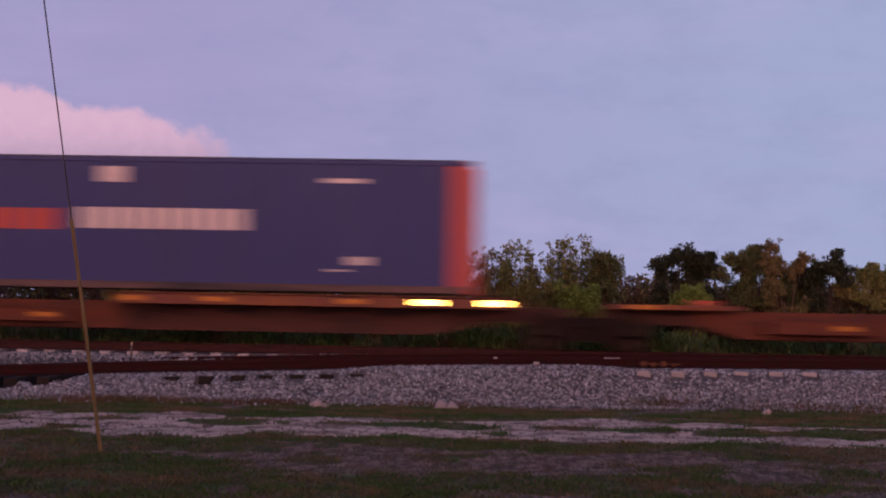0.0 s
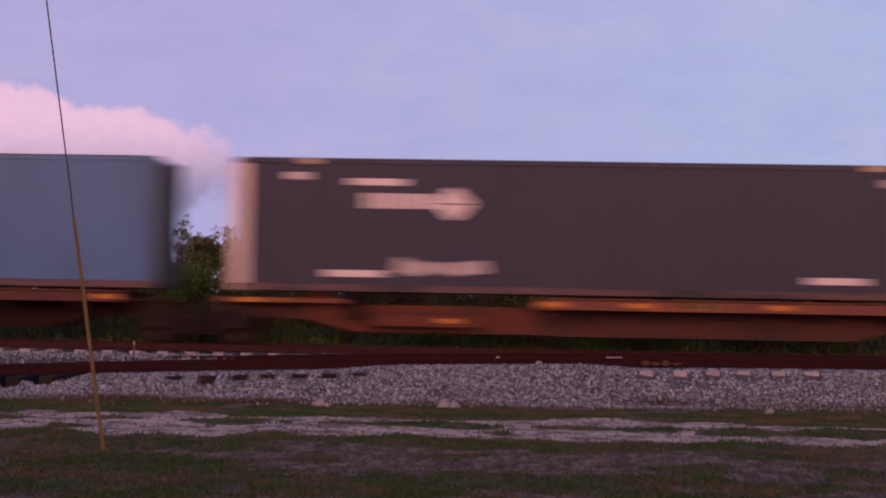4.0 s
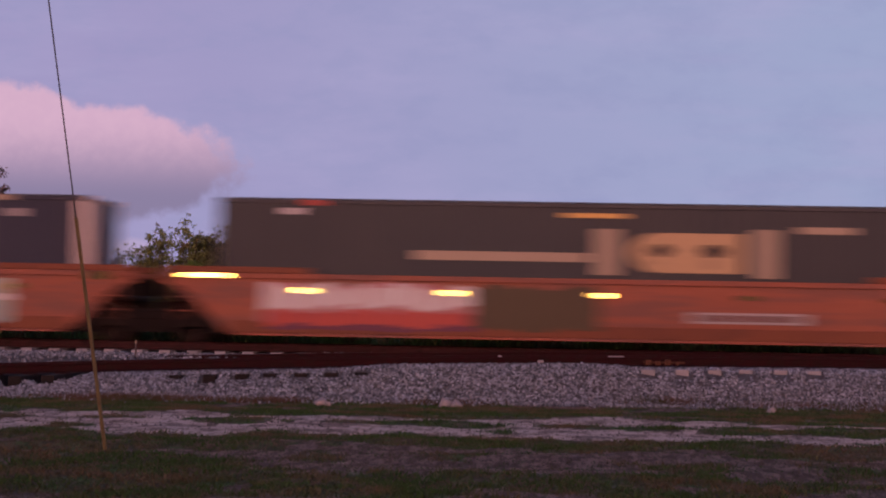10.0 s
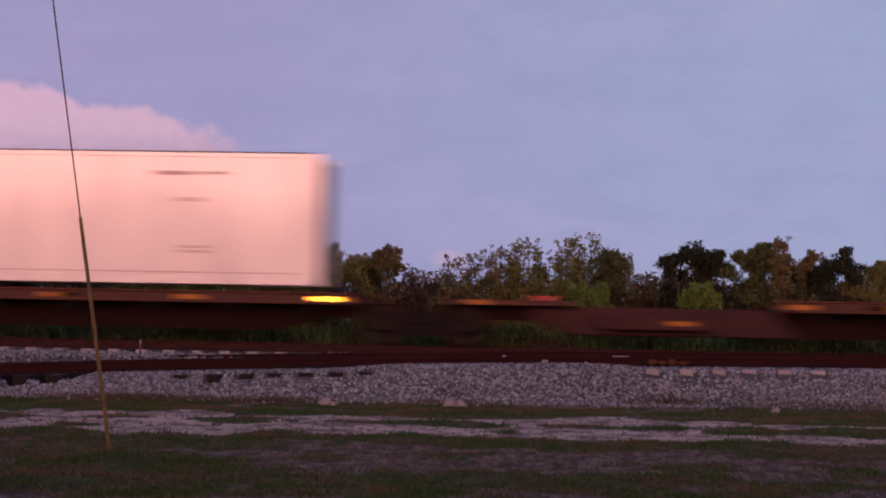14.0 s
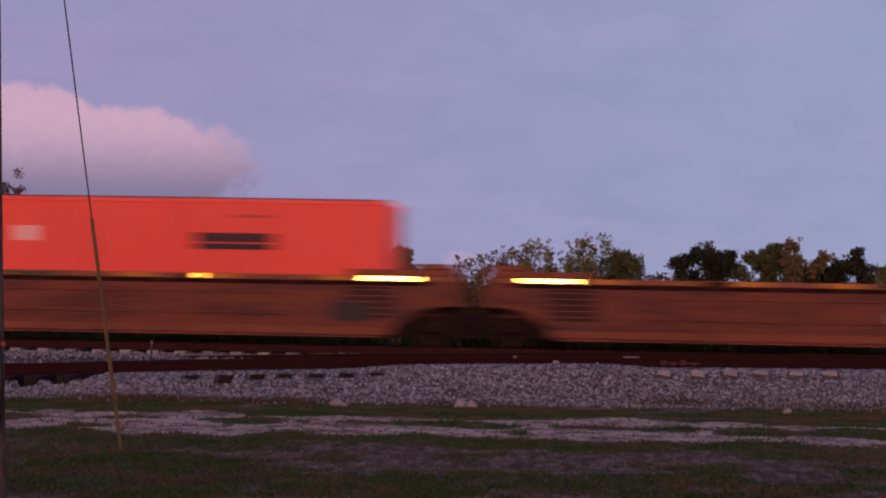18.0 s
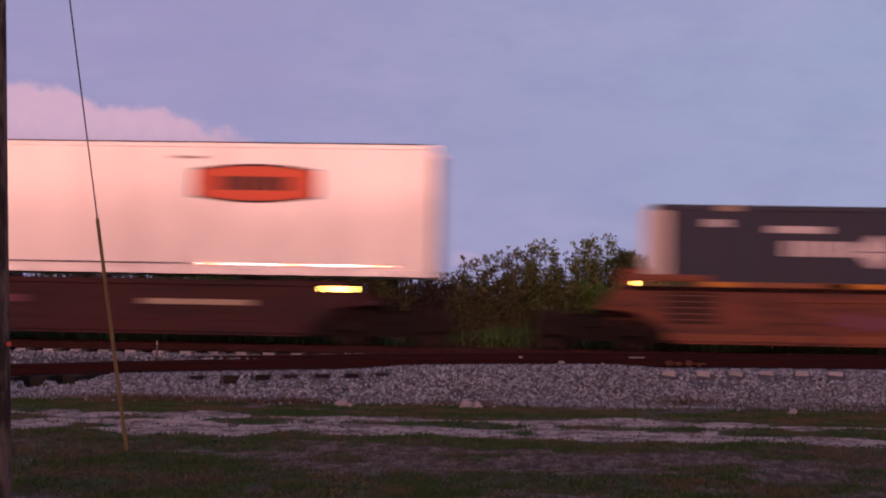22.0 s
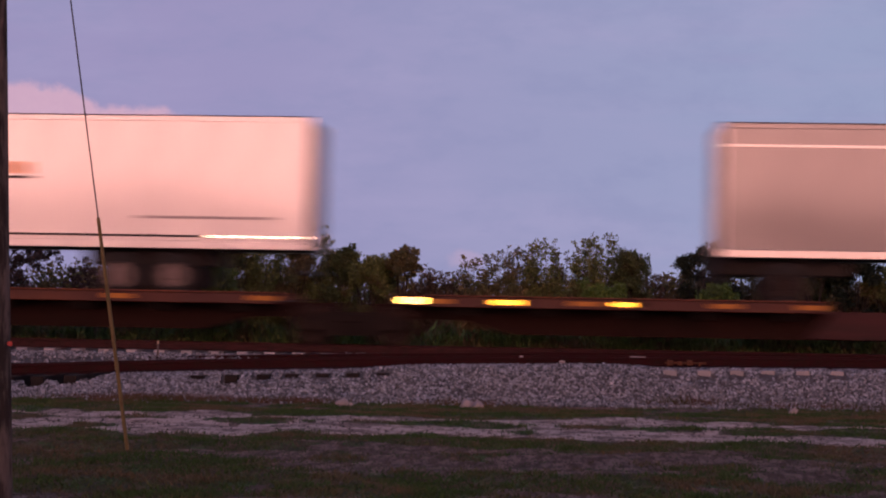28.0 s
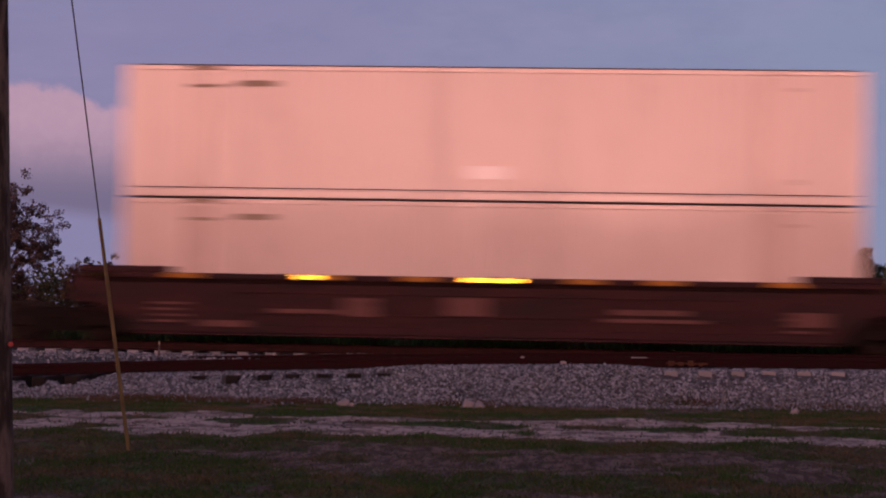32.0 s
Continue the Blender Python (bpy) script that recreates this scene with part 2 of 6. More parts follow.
skirt_pale = material("skirt_pale", (0.62, 0.56, 0.52), 0.5, 0, (0.3, 0.25, 0.22), 1.2, (0.5, 0.9), 0.08, 20)
skirt_dark = material("skirt_dark", (0.020, 0.018, 0.019), 0.55, 0, (0.06, 0.05, 0.05), 1.2, (0.5, 0.9), 0.08, 20)
rust_rail = material("rust_rail", (0.030, 0.0075, 0.0090), 0.8, 0.0, (0.021, 0.0098, 0.0088), 6, (0.4, 0.7), 0.2, 35, 0.003, 60, spec=0.08)
worn_rail = material("worn_rail", (0.042, 0.0135, 0.0150), 0.6, 0.1, (0.021, 0.0095, 0.0088), 6, (0.4, 0.7), 0.2, 35, spec=0.1)
wood_tie = material("wood_tie", (0.024, 0.0186, 0.0168), 0.85, 0, (0.051, 0.042, 0.0372), 5, (0.45, 0.75), 0.3, 30, 0.01, 30, (1, 0.2, 1), 0.4)
concrete_tie = material("concrete_tie", (0.40, 0.385, 0.395), 0.8, 0, (0.24, 0.22, 0.22), 6, (0.45, 0.75), 0.15, 40, 0.004, 50, (1, 1, 1), 0.4)
stone_mat = material("ballast_stone", (0.53, 0.575, 0.66), 0.85, 0, (0.33, 0.34, 0.36), 9, (0.42, 0.62), 0.2, 50, island=1.0, skew=True)
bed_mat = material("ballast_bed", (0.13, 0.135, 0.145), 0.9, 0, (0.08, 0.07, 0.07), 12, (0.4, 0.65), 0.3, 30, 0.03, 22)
pole_wood = material("pole_wood", (0.17, 0.140, 0.125), 0.9, 0, (0.035, 0.029, 0.027), 9, (0.40, 0.58), 0.5, 60, 0.02, 40, (1, 1, 0.25), spec=0.05)
wire_steel = material("wire_steel", (0.10, 0.09, 0.09), 0.5, 0.5, grain=0.1)
guard_yellow = material("guard_yellow", (0.21, 0.165, 0.078), 0.7, 0, (0.13, 0.10, 0.055), 4, (0.4, 0.8), 0.15, 30)
bark = material("bark", (0.09, 0.065, 0.05), 0.9, 0, (0.04, 0.03, 0.025), 8, (0.4, 0.7), 0.3, 40)
# coarse grain mottles the leaves, standing for dark gaps between lit clumps
leaf_olive = material("leaf_olive", (0.25, 0.278, 0.084), 0.6, 0, (0.185, 0.125, 0.058), 1.6, (0.48, 0.68), 0.5, 3.2, island=0.5)
leaf_brown = material("leaf_brown", (0.24, 0.184, 0.080), 0.6, 0, (0.135, 0.142, 0.050), 1.6, (0.45, 0.65), 0.5, 3.2, island=0.5)
leaf_dark = material("leaf_dark", (0.126, 0.158, 0.056), 0.6, 0, (0.105, 0.078, 0.040), 1.3, (0.48, 0.72), 0.5, 3.2, island=0.5)
leaf_night = material("leaf_night", (0.044, 0.058, 0.030), 0.6, 0, (0.040, 0.034, 0.020), 1.3, (0.5, 0.75), 0.5, 3.2, island=0.4)
leaf_fresh = material("leaf_fresh", (0.190, 0.290, 0.055), 0.55, 0, (0.12, 0.155, 0.045), 1.3, (0.5, 0.75), 0.45, 3.2, island=0.45)
leaf_russet = material("leaf_russet", (0.180, 0.115, 0.080), 0.6, 0, (0.105, 0.088, 0.046), 1.3, (0.5, 0.75), 0.4, 3.2, island=0.4)
leaf_purple = material("leaf_purple", (0.140, 0.090, 0.082), 0.6, 0, (0.07, 0.052, 0.042), 1.3, (0.45, 0.7), 0.4, 3.2, island=0.4)
grass_mat = material("grass_blades", (0.072, 0.113, 0.046), 0.8, 0, (0.150, 0.118, 0.088), 2.4, (0.40, 0.54), 0.1, 6, island=0.65, spec=0.1, stretch=(1, 0.4, 1))
weed_mat = material("weed_blades", (0.058, 0.110, 0.032), 0.8, 0, (0.15, 0.11, 0.07), 0.7, (0.45, 0.62), 0.1, 6, island=0.45, spec=0.1)
litter = material("pale_litter", (0.36, 0.315, 0.315), 0.7, grain=0.1)


def mirror(name, colour):
    """Prism sheeting: bare mirror facets, tinted."""
    m = bpy.data.materials.new(name)
    N = Nodes(tree_of(m))
    p = m.node_tree.nodes.new("ShaderNodeBsdfPrincipled")
    p.inputs["Base Color"].default_value = (*colour, 1)
    p.inputs["Metallic"].default_value, p.inputs["Roughness"].default_value = 1.0, 0.0
    out = m.node_tree.nodes.new("ShaderNodeOutputMaterial")
    m.node_tree.links.new(p.outputs[0], out.inputs[0])
    return m


prism_yellow = mirror("prism_yellow", (1.0, 0.82, 0.48))
# dull and amber tints stand for strips lit only weakly
prism_dull = mirror("prism_dull", (0.27, 0.19, 0.08))
prism_amber = mirror("prism_amber", (0.50, 0.345, 0.15))
prism_lemon = mirror("prism_lemon", (0.60, 0.54, 0.25))
prism_white = mirror("prism_white", (0.67, 0.575, 0.585))
prism_rose = mirror("prism_rose", (0.41, 0.32, 0.30))
prism_red = mirror("prism_red", (0.54, 0.28, 0.24))


def ground_material():
    """Sand and brown earth, with turf where the mesh says that grass grows."""
    m = bpy.data.materials.new("ground_soil")
    N = Nodes(tree_of(m))
    at = N.coords("Object")
    speck = N.noise(at, 26.0, 3.0)
    clump = N.noise(N.stretch(at, (1.0, 0.40, 1.0)), 1.8, 4.0, 0.6)
    crumb = N.noise(N.stretch(at, (1.0, 0.40, 1.0)), 6.0, 4.0, 0.7)

    def layer(name):
        n = m.node_tree.nodes.new("ShaderNodeAttribute")
        n.attribute_name = name
        return N.math("ADD", n.outputs["Fac"], N.math("ADD", N.math("MULTIPLY", N.math("SUBTRACT", crumb, 0.5), 1.9), N.math("MULTIPLY", N.math("SUBTRACT", clump, 0.5), 1.4)))

    patch = N.noise(N.stretch(at, (1.0, 0.50, 1.0)), 1.2, 6.0, 0.66)
    tuft = N.noise(N.stretch(at, (1.0, 0.35, 1.0)), 5.0, 5.0, 0.7)
    grit = N.noise(N.stretch(at, (1.0, 0.22, 1.0)), 13.0, 4.0, 0.7)
    turf = N.mix(N.span(patch, 0.42, 0.58), (0.059, 0.122, 0.036), (0.142, 0.111, 0.079))
    turf = N.mix(N.span(tuft, 0.42, 0.56, 0.0, 0.85), turf, (0.040, 0.040, 0.024))
    turf = N.mix(N.span(grit, 0.50, 0.62, 0.0, 0.5), turf, (0.128, 0.096, 0.080))
    earth = N.mix(N.span(tuft, 0.38, 0.62), (0.245, 0.172, 0.148), (0.104, 0.072, 0.060))
    earth = N.mix(N.span(grit, 0.48, 0.60, 0.0, 0.6), earth, (0.042, 0.030, 0.024))
    streak = N.noise(N.stretch(at, (0.7, 0.75, 1.0)), 1.9, 6.0, 0.74)
    sand = N.mix(N.math("MULTIPLY", speck, 0.45), (0.66, 0.51, 0.445), (0.33, 0.246, 0.212))
    sand = N.mix(N.span(streak, 0.46, 0.58, 0.0, 0.85), sand, (0.185, 0.132, 0.112))
    sand = N.mix(N.span(grit, 0.52, 0.62, 0.0, 0.7), sand, (0.11, 0.078, 0.068))
    base = N.mix(N.span(layer("sand"), 0.42, 0.60), earth, sand)
    base = N.mix(N.span(layer("cover"), 0.42, 0.58, 0.0, 0.95), base, turf)
    p = m.node_tree.nodes.new("ShaderNodeBsdfPrincipled")
    N.put(p.inputs["Base Color"], base)
    p.inputs["Roughness"].default_value = 0.95
    p.inputs["Specular IOR Level"].default_value = 0.1
    N.put(p.inputs["Normal"], N.bump(N.noise(at, 14.0, 5.0, 0.65), 0.8, 0.05))
    out = m.node_tree.nodes.new("ShaderNodeOutputMaterial")
    m.node_tree.links.new(p.outputs[0], out.inputs[0])
    return m


soil = ground_material()


# ---- mesh helpers ----
class Form:
    """Collects faces of one part."""

    def __init__(self):
        self.v, self.f = [], []

    def add(self, verts, faces):
        n = len(self.v)
        self.v += [tuple(p) for p in verts]
        self.f += [tuple(i + n for i in face) for face in faces]
        return self

    def box(self, x0, x1, y0, y1, z0, z1, c=0.0):
        """A box with its edges chamfered by c."""
        if c <= 0:
            vs = [(x, y, z) for x in (x0, x1) for y in (y0, y1) for z in (z0, z1)]
            return self.add(vs, [(0, 1, 3, 2), (4, 6, 7, 5), (0, 4, 5, 1), (2, 3, 7, 6), (0, 2, 6, 4), (1, 5, 7, 3)])
        vs, index = [], {}
        lo, hi = (x0, y0, z0), (x1, y1, z1)
        for corner in range(8):
            bits = [(corner >> a) & 1 for a in range(3)]
            for axis in range(3):
                p = []
                for a in range(3):
                    q = hi[a] if bits[a] else lo[a]
                    if a != axis:
                        q += -c if bits[a] else c
                    p.append(q)
                index[(tuple(bits), axis)] = len(vs)
                vs.append(p)
        fs = []
        for axis in range(3):
            a, b = [k for k in range(3) if k != axis]
            for side in (0, 1):
                ring = []
                for i, j in ((0, 0), (1, 0), (1, 1), (0, 1)):
                    bits = [0, 0, 0]
                    bits[axis], bits[a], bits[b] = side, i, j
                    ring.append(index[(tuple(bits), axis)])
                fs.append(ring)
            for i in (0, 1):
                for j in (0, 1):
                    ends = []
                    for k in (0, 1):
                        bits = [0, 0, 0]
                        bits[axis], bits[a], bits[b] = k, i, j
                        ends.append((index[(tuple(bits), a)], index[(tuple(bits), b)]))
                    fs.append((ends[0][0], ends[0][1], ends[1][1], ends[1][0]))
        for corner in range(8):
            bits = tuple((corner >> a) & 1 for a in range(3))
            fs.append(tuple(index[(bits, k)] for k in range(3)))
        return self.add(vs, fs)

    def tube(self, p0, p1, r0, r1=None, n=12, caps=True):
        r1 = r0 if r1 is None else r1
        a, b = Vector(p0), Vector(p1)
        way = (b - a).normalized()
        side = way.orthogonal().normalized()
        other = way.cross(side)
        ring = [math.cos(k * math.tau / n) * side + math.sin(k * math.tau / n) * other for k in range(n)]
        vs = [a + r0 * d for d in ring] + [b + r1 * d for d in ring]
        fs = [(k, (k + 1) % n, n + (k + 1) % n, n + k) for k in range(n)]
        if caps:
            fs += [tuple(range(n))[::-1], tuple(range(n, 2 * n))]
        return self.add(vs, fs)

    def sheet(self, outline, y0, y1):
        """An outline in x and z, drawn out from y0 to y1."""
        n = len(outline)
        vs = [(x, y0, z) for x, z in outline] + [(x, y1, z) for x, z in outline]
        fs = [(k, (k + 1) % n, n + (k + 1) % n, n + k) for k in range(n)]
        fs += [tuple(range(n))[::-1], tuple(range(n, 2 * n))]
        return self.add(vs, fs)

    def mesh(self, name, mat, smooth=False):
        me = bpy.data.meshes.new(name)
        me.from_pydata([tuple(p) for p in self.v], [], self.f)
        me.materials.append(mat)
        work = bmesh.new()
        work.from_mesh(me)
        bmesh.ops.recalc_face_normals(work, faces=work.faces)
        work.to_mesh(me)
        work.free()
        if smooth:
            me.polygons.foreach_set("use_smooth", [True] * len(me.polygons))
            me.set_sharp_from_angle(angle=radians(40))
        me.update()
        return me


SHARED = {}


def shared(key, make, mat, smooth=False):
    """One mesh for alike parts."""
    key = (key, mat.name)
    if key not in SHARED:
        SHARED[key] = make().mesh(key[0] if isinstance(key[0], str) else key[0][0], mat, smooth)
    return SHARED[key]


def part(name, shape, mat, parent, label="", at=(0, 0, 0), turn=(0, 0, 0), smooth=False):
    me = shape if isinstance(shape, bpy.types.Mesh) else shape.mesh(name, mat, smooth)
    ob = new(name, me)
    ob.parent = parent
    if any(at) or any(turn):
        ob.matrix_basis = pose(*at, *turn)
    return tagged(ob, label)


def thing(name, m, label, category, group="", kind=""):
    ob = new(name)
    ob.empty_display_size = 0.3
    ob.matrix_basis = m
    return tagged(ob, label, category, group, kind)


def whole(name, shape, mat, m, label, category, group="", kind="", smooth=False):
    me = shape if isinstance(shape, bpy.types.Mesh) else shape.mesh(name, mat, smooth)
    ob = new(name, me)
    ob.matrix_basis = m
    return tagged(ob, label, category, group, kind)


def raw_mesh(name, verts, faces, mat):
    me = bpy.data.meshes.new(name)
    verts = np.asarray(verts, dtype=np.float32)
    faces = np.asarray(faces, dtype=np.int32)
    k = faces.shape[1]
    me.vertices.add(len(verts))
    me.vertices.foreach_set("co", verts.ravel())
    me.loops.add(faces.size)
    me.loops.foreach_set("vertex_index", faces.ravel())
    me.polygons.add(len(faces))
    me.polygons.foreach_set("loop_start", np.arange(0, faces.size, k, dtype=np.int32))
    me.materials.append(mat)
    me.update(calc_edges=True)
    me.validate()
    return me


MOVERS = []


def rides(ob, s, y, z):
    """A thing that travels with the train; s is its place along the track at the start."""
    ob.matrix_basis = pose(s, y, z)
    MOVERS.append((ob, s, y, z, 0))
    return ob


# ---- ground ----
def siding_y(x):
    """Near rail of the siding."""
    x = min(max(x, -60.0), 16.0)
    return 33.3 + (x + 10) * 0.14


def siding_z(x):
    q = min(max(x, -13.0), 9.0)
    return 0.71 + 0.0174 * q - 0.00129 * q * q


def smooth_step(a, b, v):
    k = min(max((v - a) / (b - a), 0.0), 1.0)
    return k * k * (3 - 2 * k)


# hollows in the gravel before tie ends: place along the track, depth under the rail's top
HOLLOWS = ((-9.27, 0.47), (-8.69, 0.42), (-6.47, 0.35), (-5.88, 0.49), (-5.32, 0.40), (-4.80, 0.29), (-4.27, 0.34), (-3.70, 0.35), (-3.19, 0.33),
           (2.02, 0.42), (2.67, 0.46), (3.24, 0.40), (3.83, 0.25), (4.46, 0.29), (5.10, 0.23))


def hollow(x):
    """Depth under the rail's top to which the gravel is dug out before a tie end, and how fully."""
    for hx, deep in HOLLOWS:
        full = 1 - smooth_step(0.15, 0.22, abs(x - hx))
        if full > 0:
            return deep, full
    return 0.0, 0.0


def ground_z(x, y):
    near = siding_y(x)
    toe = near - 2.35
    tie_top = siding_z(x) - 0.215 + 0.075 * smooth_step(-4.2, -2.4, x) * (1 - smooth_step(0.8, 2.2, x)) - 0.24 * (1 - smooth_step(-8.7, -8.1, x)) * smooth_step(near - 1.15, near - 0.9, y) * (1 - smooth_step(near + 0.6, near + 1.2, y))
    low = -0.08 * smooth_step(25.5, toe - 0.6, y)
    if y < toe:
        return low
    if y < 44.5:
        k = smooth_step(toe, toe + 1.75, y)
        far = 0.57 - 0.06 * (1 - smooth_step(-6.0, -4.0, x))
        top = tie_top + (far - tie_top) * smooth_step(near + 1.6, near + 3.2, y)
        z = low + (top - 0.02 - low) * k
        deep, full = hollow(x)
        if full and y < near - 0.85:
            dug = min(z, siding_z(x) - 0.05 - 0.85 * (deep - 0.05))
            z += (dug - z) * full * (1 - smooth_step(near - 1.0, near - 0.87, y))
        return z
    return 0.5 - 0.15 * smooth_step(44.5, 47.5, y)


def lumps(x, y):
    return 0.05 * noise.noise((x * 0.5, y * 0.9, 0)) + 0.025 * noise.noise((x * 1.9, y * 2.6, 3))


def sandy(x, y):
    """Pale sand of the wheel lane, and a few bare patches nearer."""
    mid = 24.7 + 0.06 * x + 0.9 * noise.noise((x * 0.16, 0, 11))
    lane = 1 - smooth_step(1.8, 3.5, abs(y - mid))
    spot = 0.75 * noise.noise((x * 0.7, y * 0.6, 21))
    return min(max(lane + spot * (0.6 if lane > 0.5 else 0.5) - 0.08, 0.0), 1.0)


def grassy(x, y):
    """How far grass covers the ground, 0 to 1."""
    toe = siding_y(x) - 2.4
    n = 0.55 * noise.noise((x * 0.32, y * 0.45, 5)) + 0.62 * noise.noise((x * 1.1, y * 0.8, 9)) + 0.35 * noise.noise((x * 3.2, y * 1.5, 13))
    mid = 24.7 + 0.06 * x + 0.9 * noise.noise((x * 0.16, 0, 11))
    bias = 0.30 - 0.66 * (1 - smooth_step(1.4, 2.7, abs(y - mid)))
    right = smooth_step(-0.5, 2.5, x)
    bias += (0.45 + 0.35 * right) * (1 - smooth_step(0.15, 0.8 + 0.5 * right, abs(y - mid - 0.4)))
    bias -= 0.58 * (1 - smooth_step(0.8, 2.8, abs(y - 18.9 + 0.10 * x))) * smooth_step(-5.0, 0.0, x)
    bias -= 0.12 * (1 - smooth_step(16.0, 18.0, y))
    if y > toe:
        bias -= 1.2 * (y - toe)
    return smooth_step(-0.12, 0.14, n + bias)


def axis_steps(near, far_out):
    out, step, v = [], near[2], near[1]
    while v < far_out:
        out.append(v)
        step *= 1.35
        v += step
    return out


def build_ground():
    xs = np.arange(-16, 14.01, 0.24).tolist()
    grow = axis_steps((0, 14.3, 0.4), 4000)
    xs = [-x - 2 for x in grow][::-1] + xs + grow
    ys = np.arange(10, 33.0, 0.13).tolist() + np.arange(33.0, 50.01, 0.25).tolist()
    grow = axis_steps((0, 50.4, 0.5), 4500)
    ys = [60 - y for y in grow if y < 3000][::-1] + ys + grow
    vs, cover, sand = [], [], []
    for y in ys:
        for x in xs:
            toe = siding_y(x) - 2.35
            under = 0.35 * smooth_step(toe + 0.1, toe + 0.6, y) * (1 - smooth_step(43.4, 44.0, y))
            vs.append((x, y, ground_z(x, y) - under + lumps(x, y) * (1.0 if y < 30 else 0.4)))
            cover.append(grassy(x, y) if 8 < y < 34 else 0.8)
            sand.append(sandy(x, y) if 8 < y < 34 else 0.0)
    n = len(xs)
    fs = [(j * n + i, j * n + i + 1, (j + 1) * n + i + 1, (j + 1) * n + i) for j in range(len(ys) - 1) for i in range(n - 1)]
    me = raw_mesh("ground", vs, fs, soil)
    me.polygons.foreach_set("use_smooth", [True] * len(me.polygons))
    for name, values in (("cover", cover), ("sand", sand)):
        me.attributes.new(name, "FLOAT", "POINT").data.foreach_set("value", values)
    return tagged(new("ground", me), "dark grassy ground with a pale sandy two-track lane", "ground", kind="structure")


build_ground()


# ---- ballast, tracks ----
def build_ballast():
    xs = np.concatenate((np.arange(-90, -16, 2.0), np.arange(-16, -10, 0.2), np.arange(-10, 6, 0.06), np.arange(6, 14, 0.2), np.arange(14, 70, 2.0)))
    steps = (-2.6, -2.3, -2.0, -1.7, -1.4, -1.25, -1.12, -1.04, -1.0, -0.96, -0.92, -0.86, -0.78, -0.7, -0.62, -0.58, -0.54, -0.5, -0.46, -0.3, 0.0, 0.35, 0.75, 1.15, 1.5, 1.8, 2.2, 2.7, 3.3)
    vs, fs = [], []
    for x in xs:
        ys = [siding_y(x) + k for k in steps]
        ys += np.linspace(ys[-1] + 0.5, max(44.2, ys[-1] + 2.0), 12).tolist()
        for j, y in enumerate(ys):
            vs.append((x, y, ground_z(x, y) + 0.02 * noise.noise((x * 2, y * 3, 1)) - (0.06 if j == 0 else 0.0)))
    n = len(steps) + 12
    for i in range(len(xs) - 1):
        for j in range(n - 1):
            fs.append((i * n + j, (i + 1) * n + j, (i + 1) * n + j + 1, i * n + j + 1))
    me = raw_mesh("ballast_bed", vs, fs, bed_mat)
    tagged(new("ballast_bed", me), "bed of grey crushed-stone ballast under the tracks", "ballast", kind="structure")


def pebbles(count, place, sizes, rng):
    """Irregular eight-cornered stones, joined."""
    corner = np.array([(x, y, z) for x in (-1, 1) for y in (-1, 1) for z in (-1, 1)], dtype=float) * 0.6
    quads = np.array([(0, 1, 3, 2), (4, 6, 7, 5), (0, 4, 5, 1), (2, 3, 7, 6), (0, 2, 6, 4), (1, 5, 7, 3)])
    vs = np.empty((count, 8, 3))
    jit = rng.uniform(0.55, 1.25, (count, 8, 3))
    size = rng.uniform(*sizes, (count, 1, 1)) * rng.uniform(0.6, 1.2, (count, 1, 3))
    ang = rng.uniform(0, math.tau, (count, 3))
    p = corner[None] * jit * size
    for a, (i, j) in enumerate(((1, 2), (0, 2), (0, 1))):
        c, s = np.cos(ang[:, a])[:, None], np.sin(ang[:, a])[:, None]
        u, v = p[:, :, i].copy(), p[:, :, j].copy()
        p[:, :, i], p[:, :, j] = c * u - s * v, s * u + c * v
    vs = p + place[:, None, :]
    fs = quads[None] + (np.arange(count) * 8)[:, None, None]
    return vs.reshape(-1, 3), fs.reshape(-1, 4)


def build_stones():
    rng = np.random.default_rng(4)
    spots = []
    def lay(x, y, lift):
        off, dug = y - siding_y(x), hollow(x)[1]
        if dug > 0.5 and -1.12 < off < -0.2 and rng.random() < (0.9 if off < -0.85 else 0.45):
            return
        spots.append((x, y, ground_z(x, y) + (rng.uniform(-0.03, 0.0) if dug > 0.4 and -1.4 < off < -0.85 else lift)))

    for _ in range(62000):
        x = rng.uniform(-14, 12)
        lay(x, siding_y(x) - 2.5 + 2.3 * rng.beta(1.1, 1.0), rng.uniform(-0.005, 0.03))
    for _ in range(16000):
        x = rng.uniform(-14, 12)
        lay(x, siding_y(x) + rng.uniform(1.7 if x < -6 else 3.7, 7.0) if rng.random() < 0.8 else siding_y(x) + rng.uniform(-0.5, -0.1), rng.uniform(0.0, 0.03))
    for _ in range(420):
        x = rng.uniform(-13, 11)
        y = siding_y(x) - 2.4 - abs(rng.normal(0, 0.35))
        spots.append((x, y, ground_z(x, y) + 0.01))
    vs, fs = pebbles(len(spots), np.array(spots), (0.015, 0.047), rng)
    tagged(new("ballast_stones", raw_mesh("ballast_stones", vs, fs, stone_mat)),
           "loose grey crushed stones heaped along the track shoulder", "ballast", kind="stuff")


RAIL = [(-0.07, 0.0), (0.07, 0.0), (0.07, 0.012), (0.012, 0.03), (0.012, 0.13), (0.036, 0.138), (0.036, 0.168), (0.028, 0.176),
        (-0.028, 0.176), (-0.036, 0.168), (-0.036, 0.138), (-0.012, 0.13), (-0.012, 0.03), (-0.07, 0.012)]


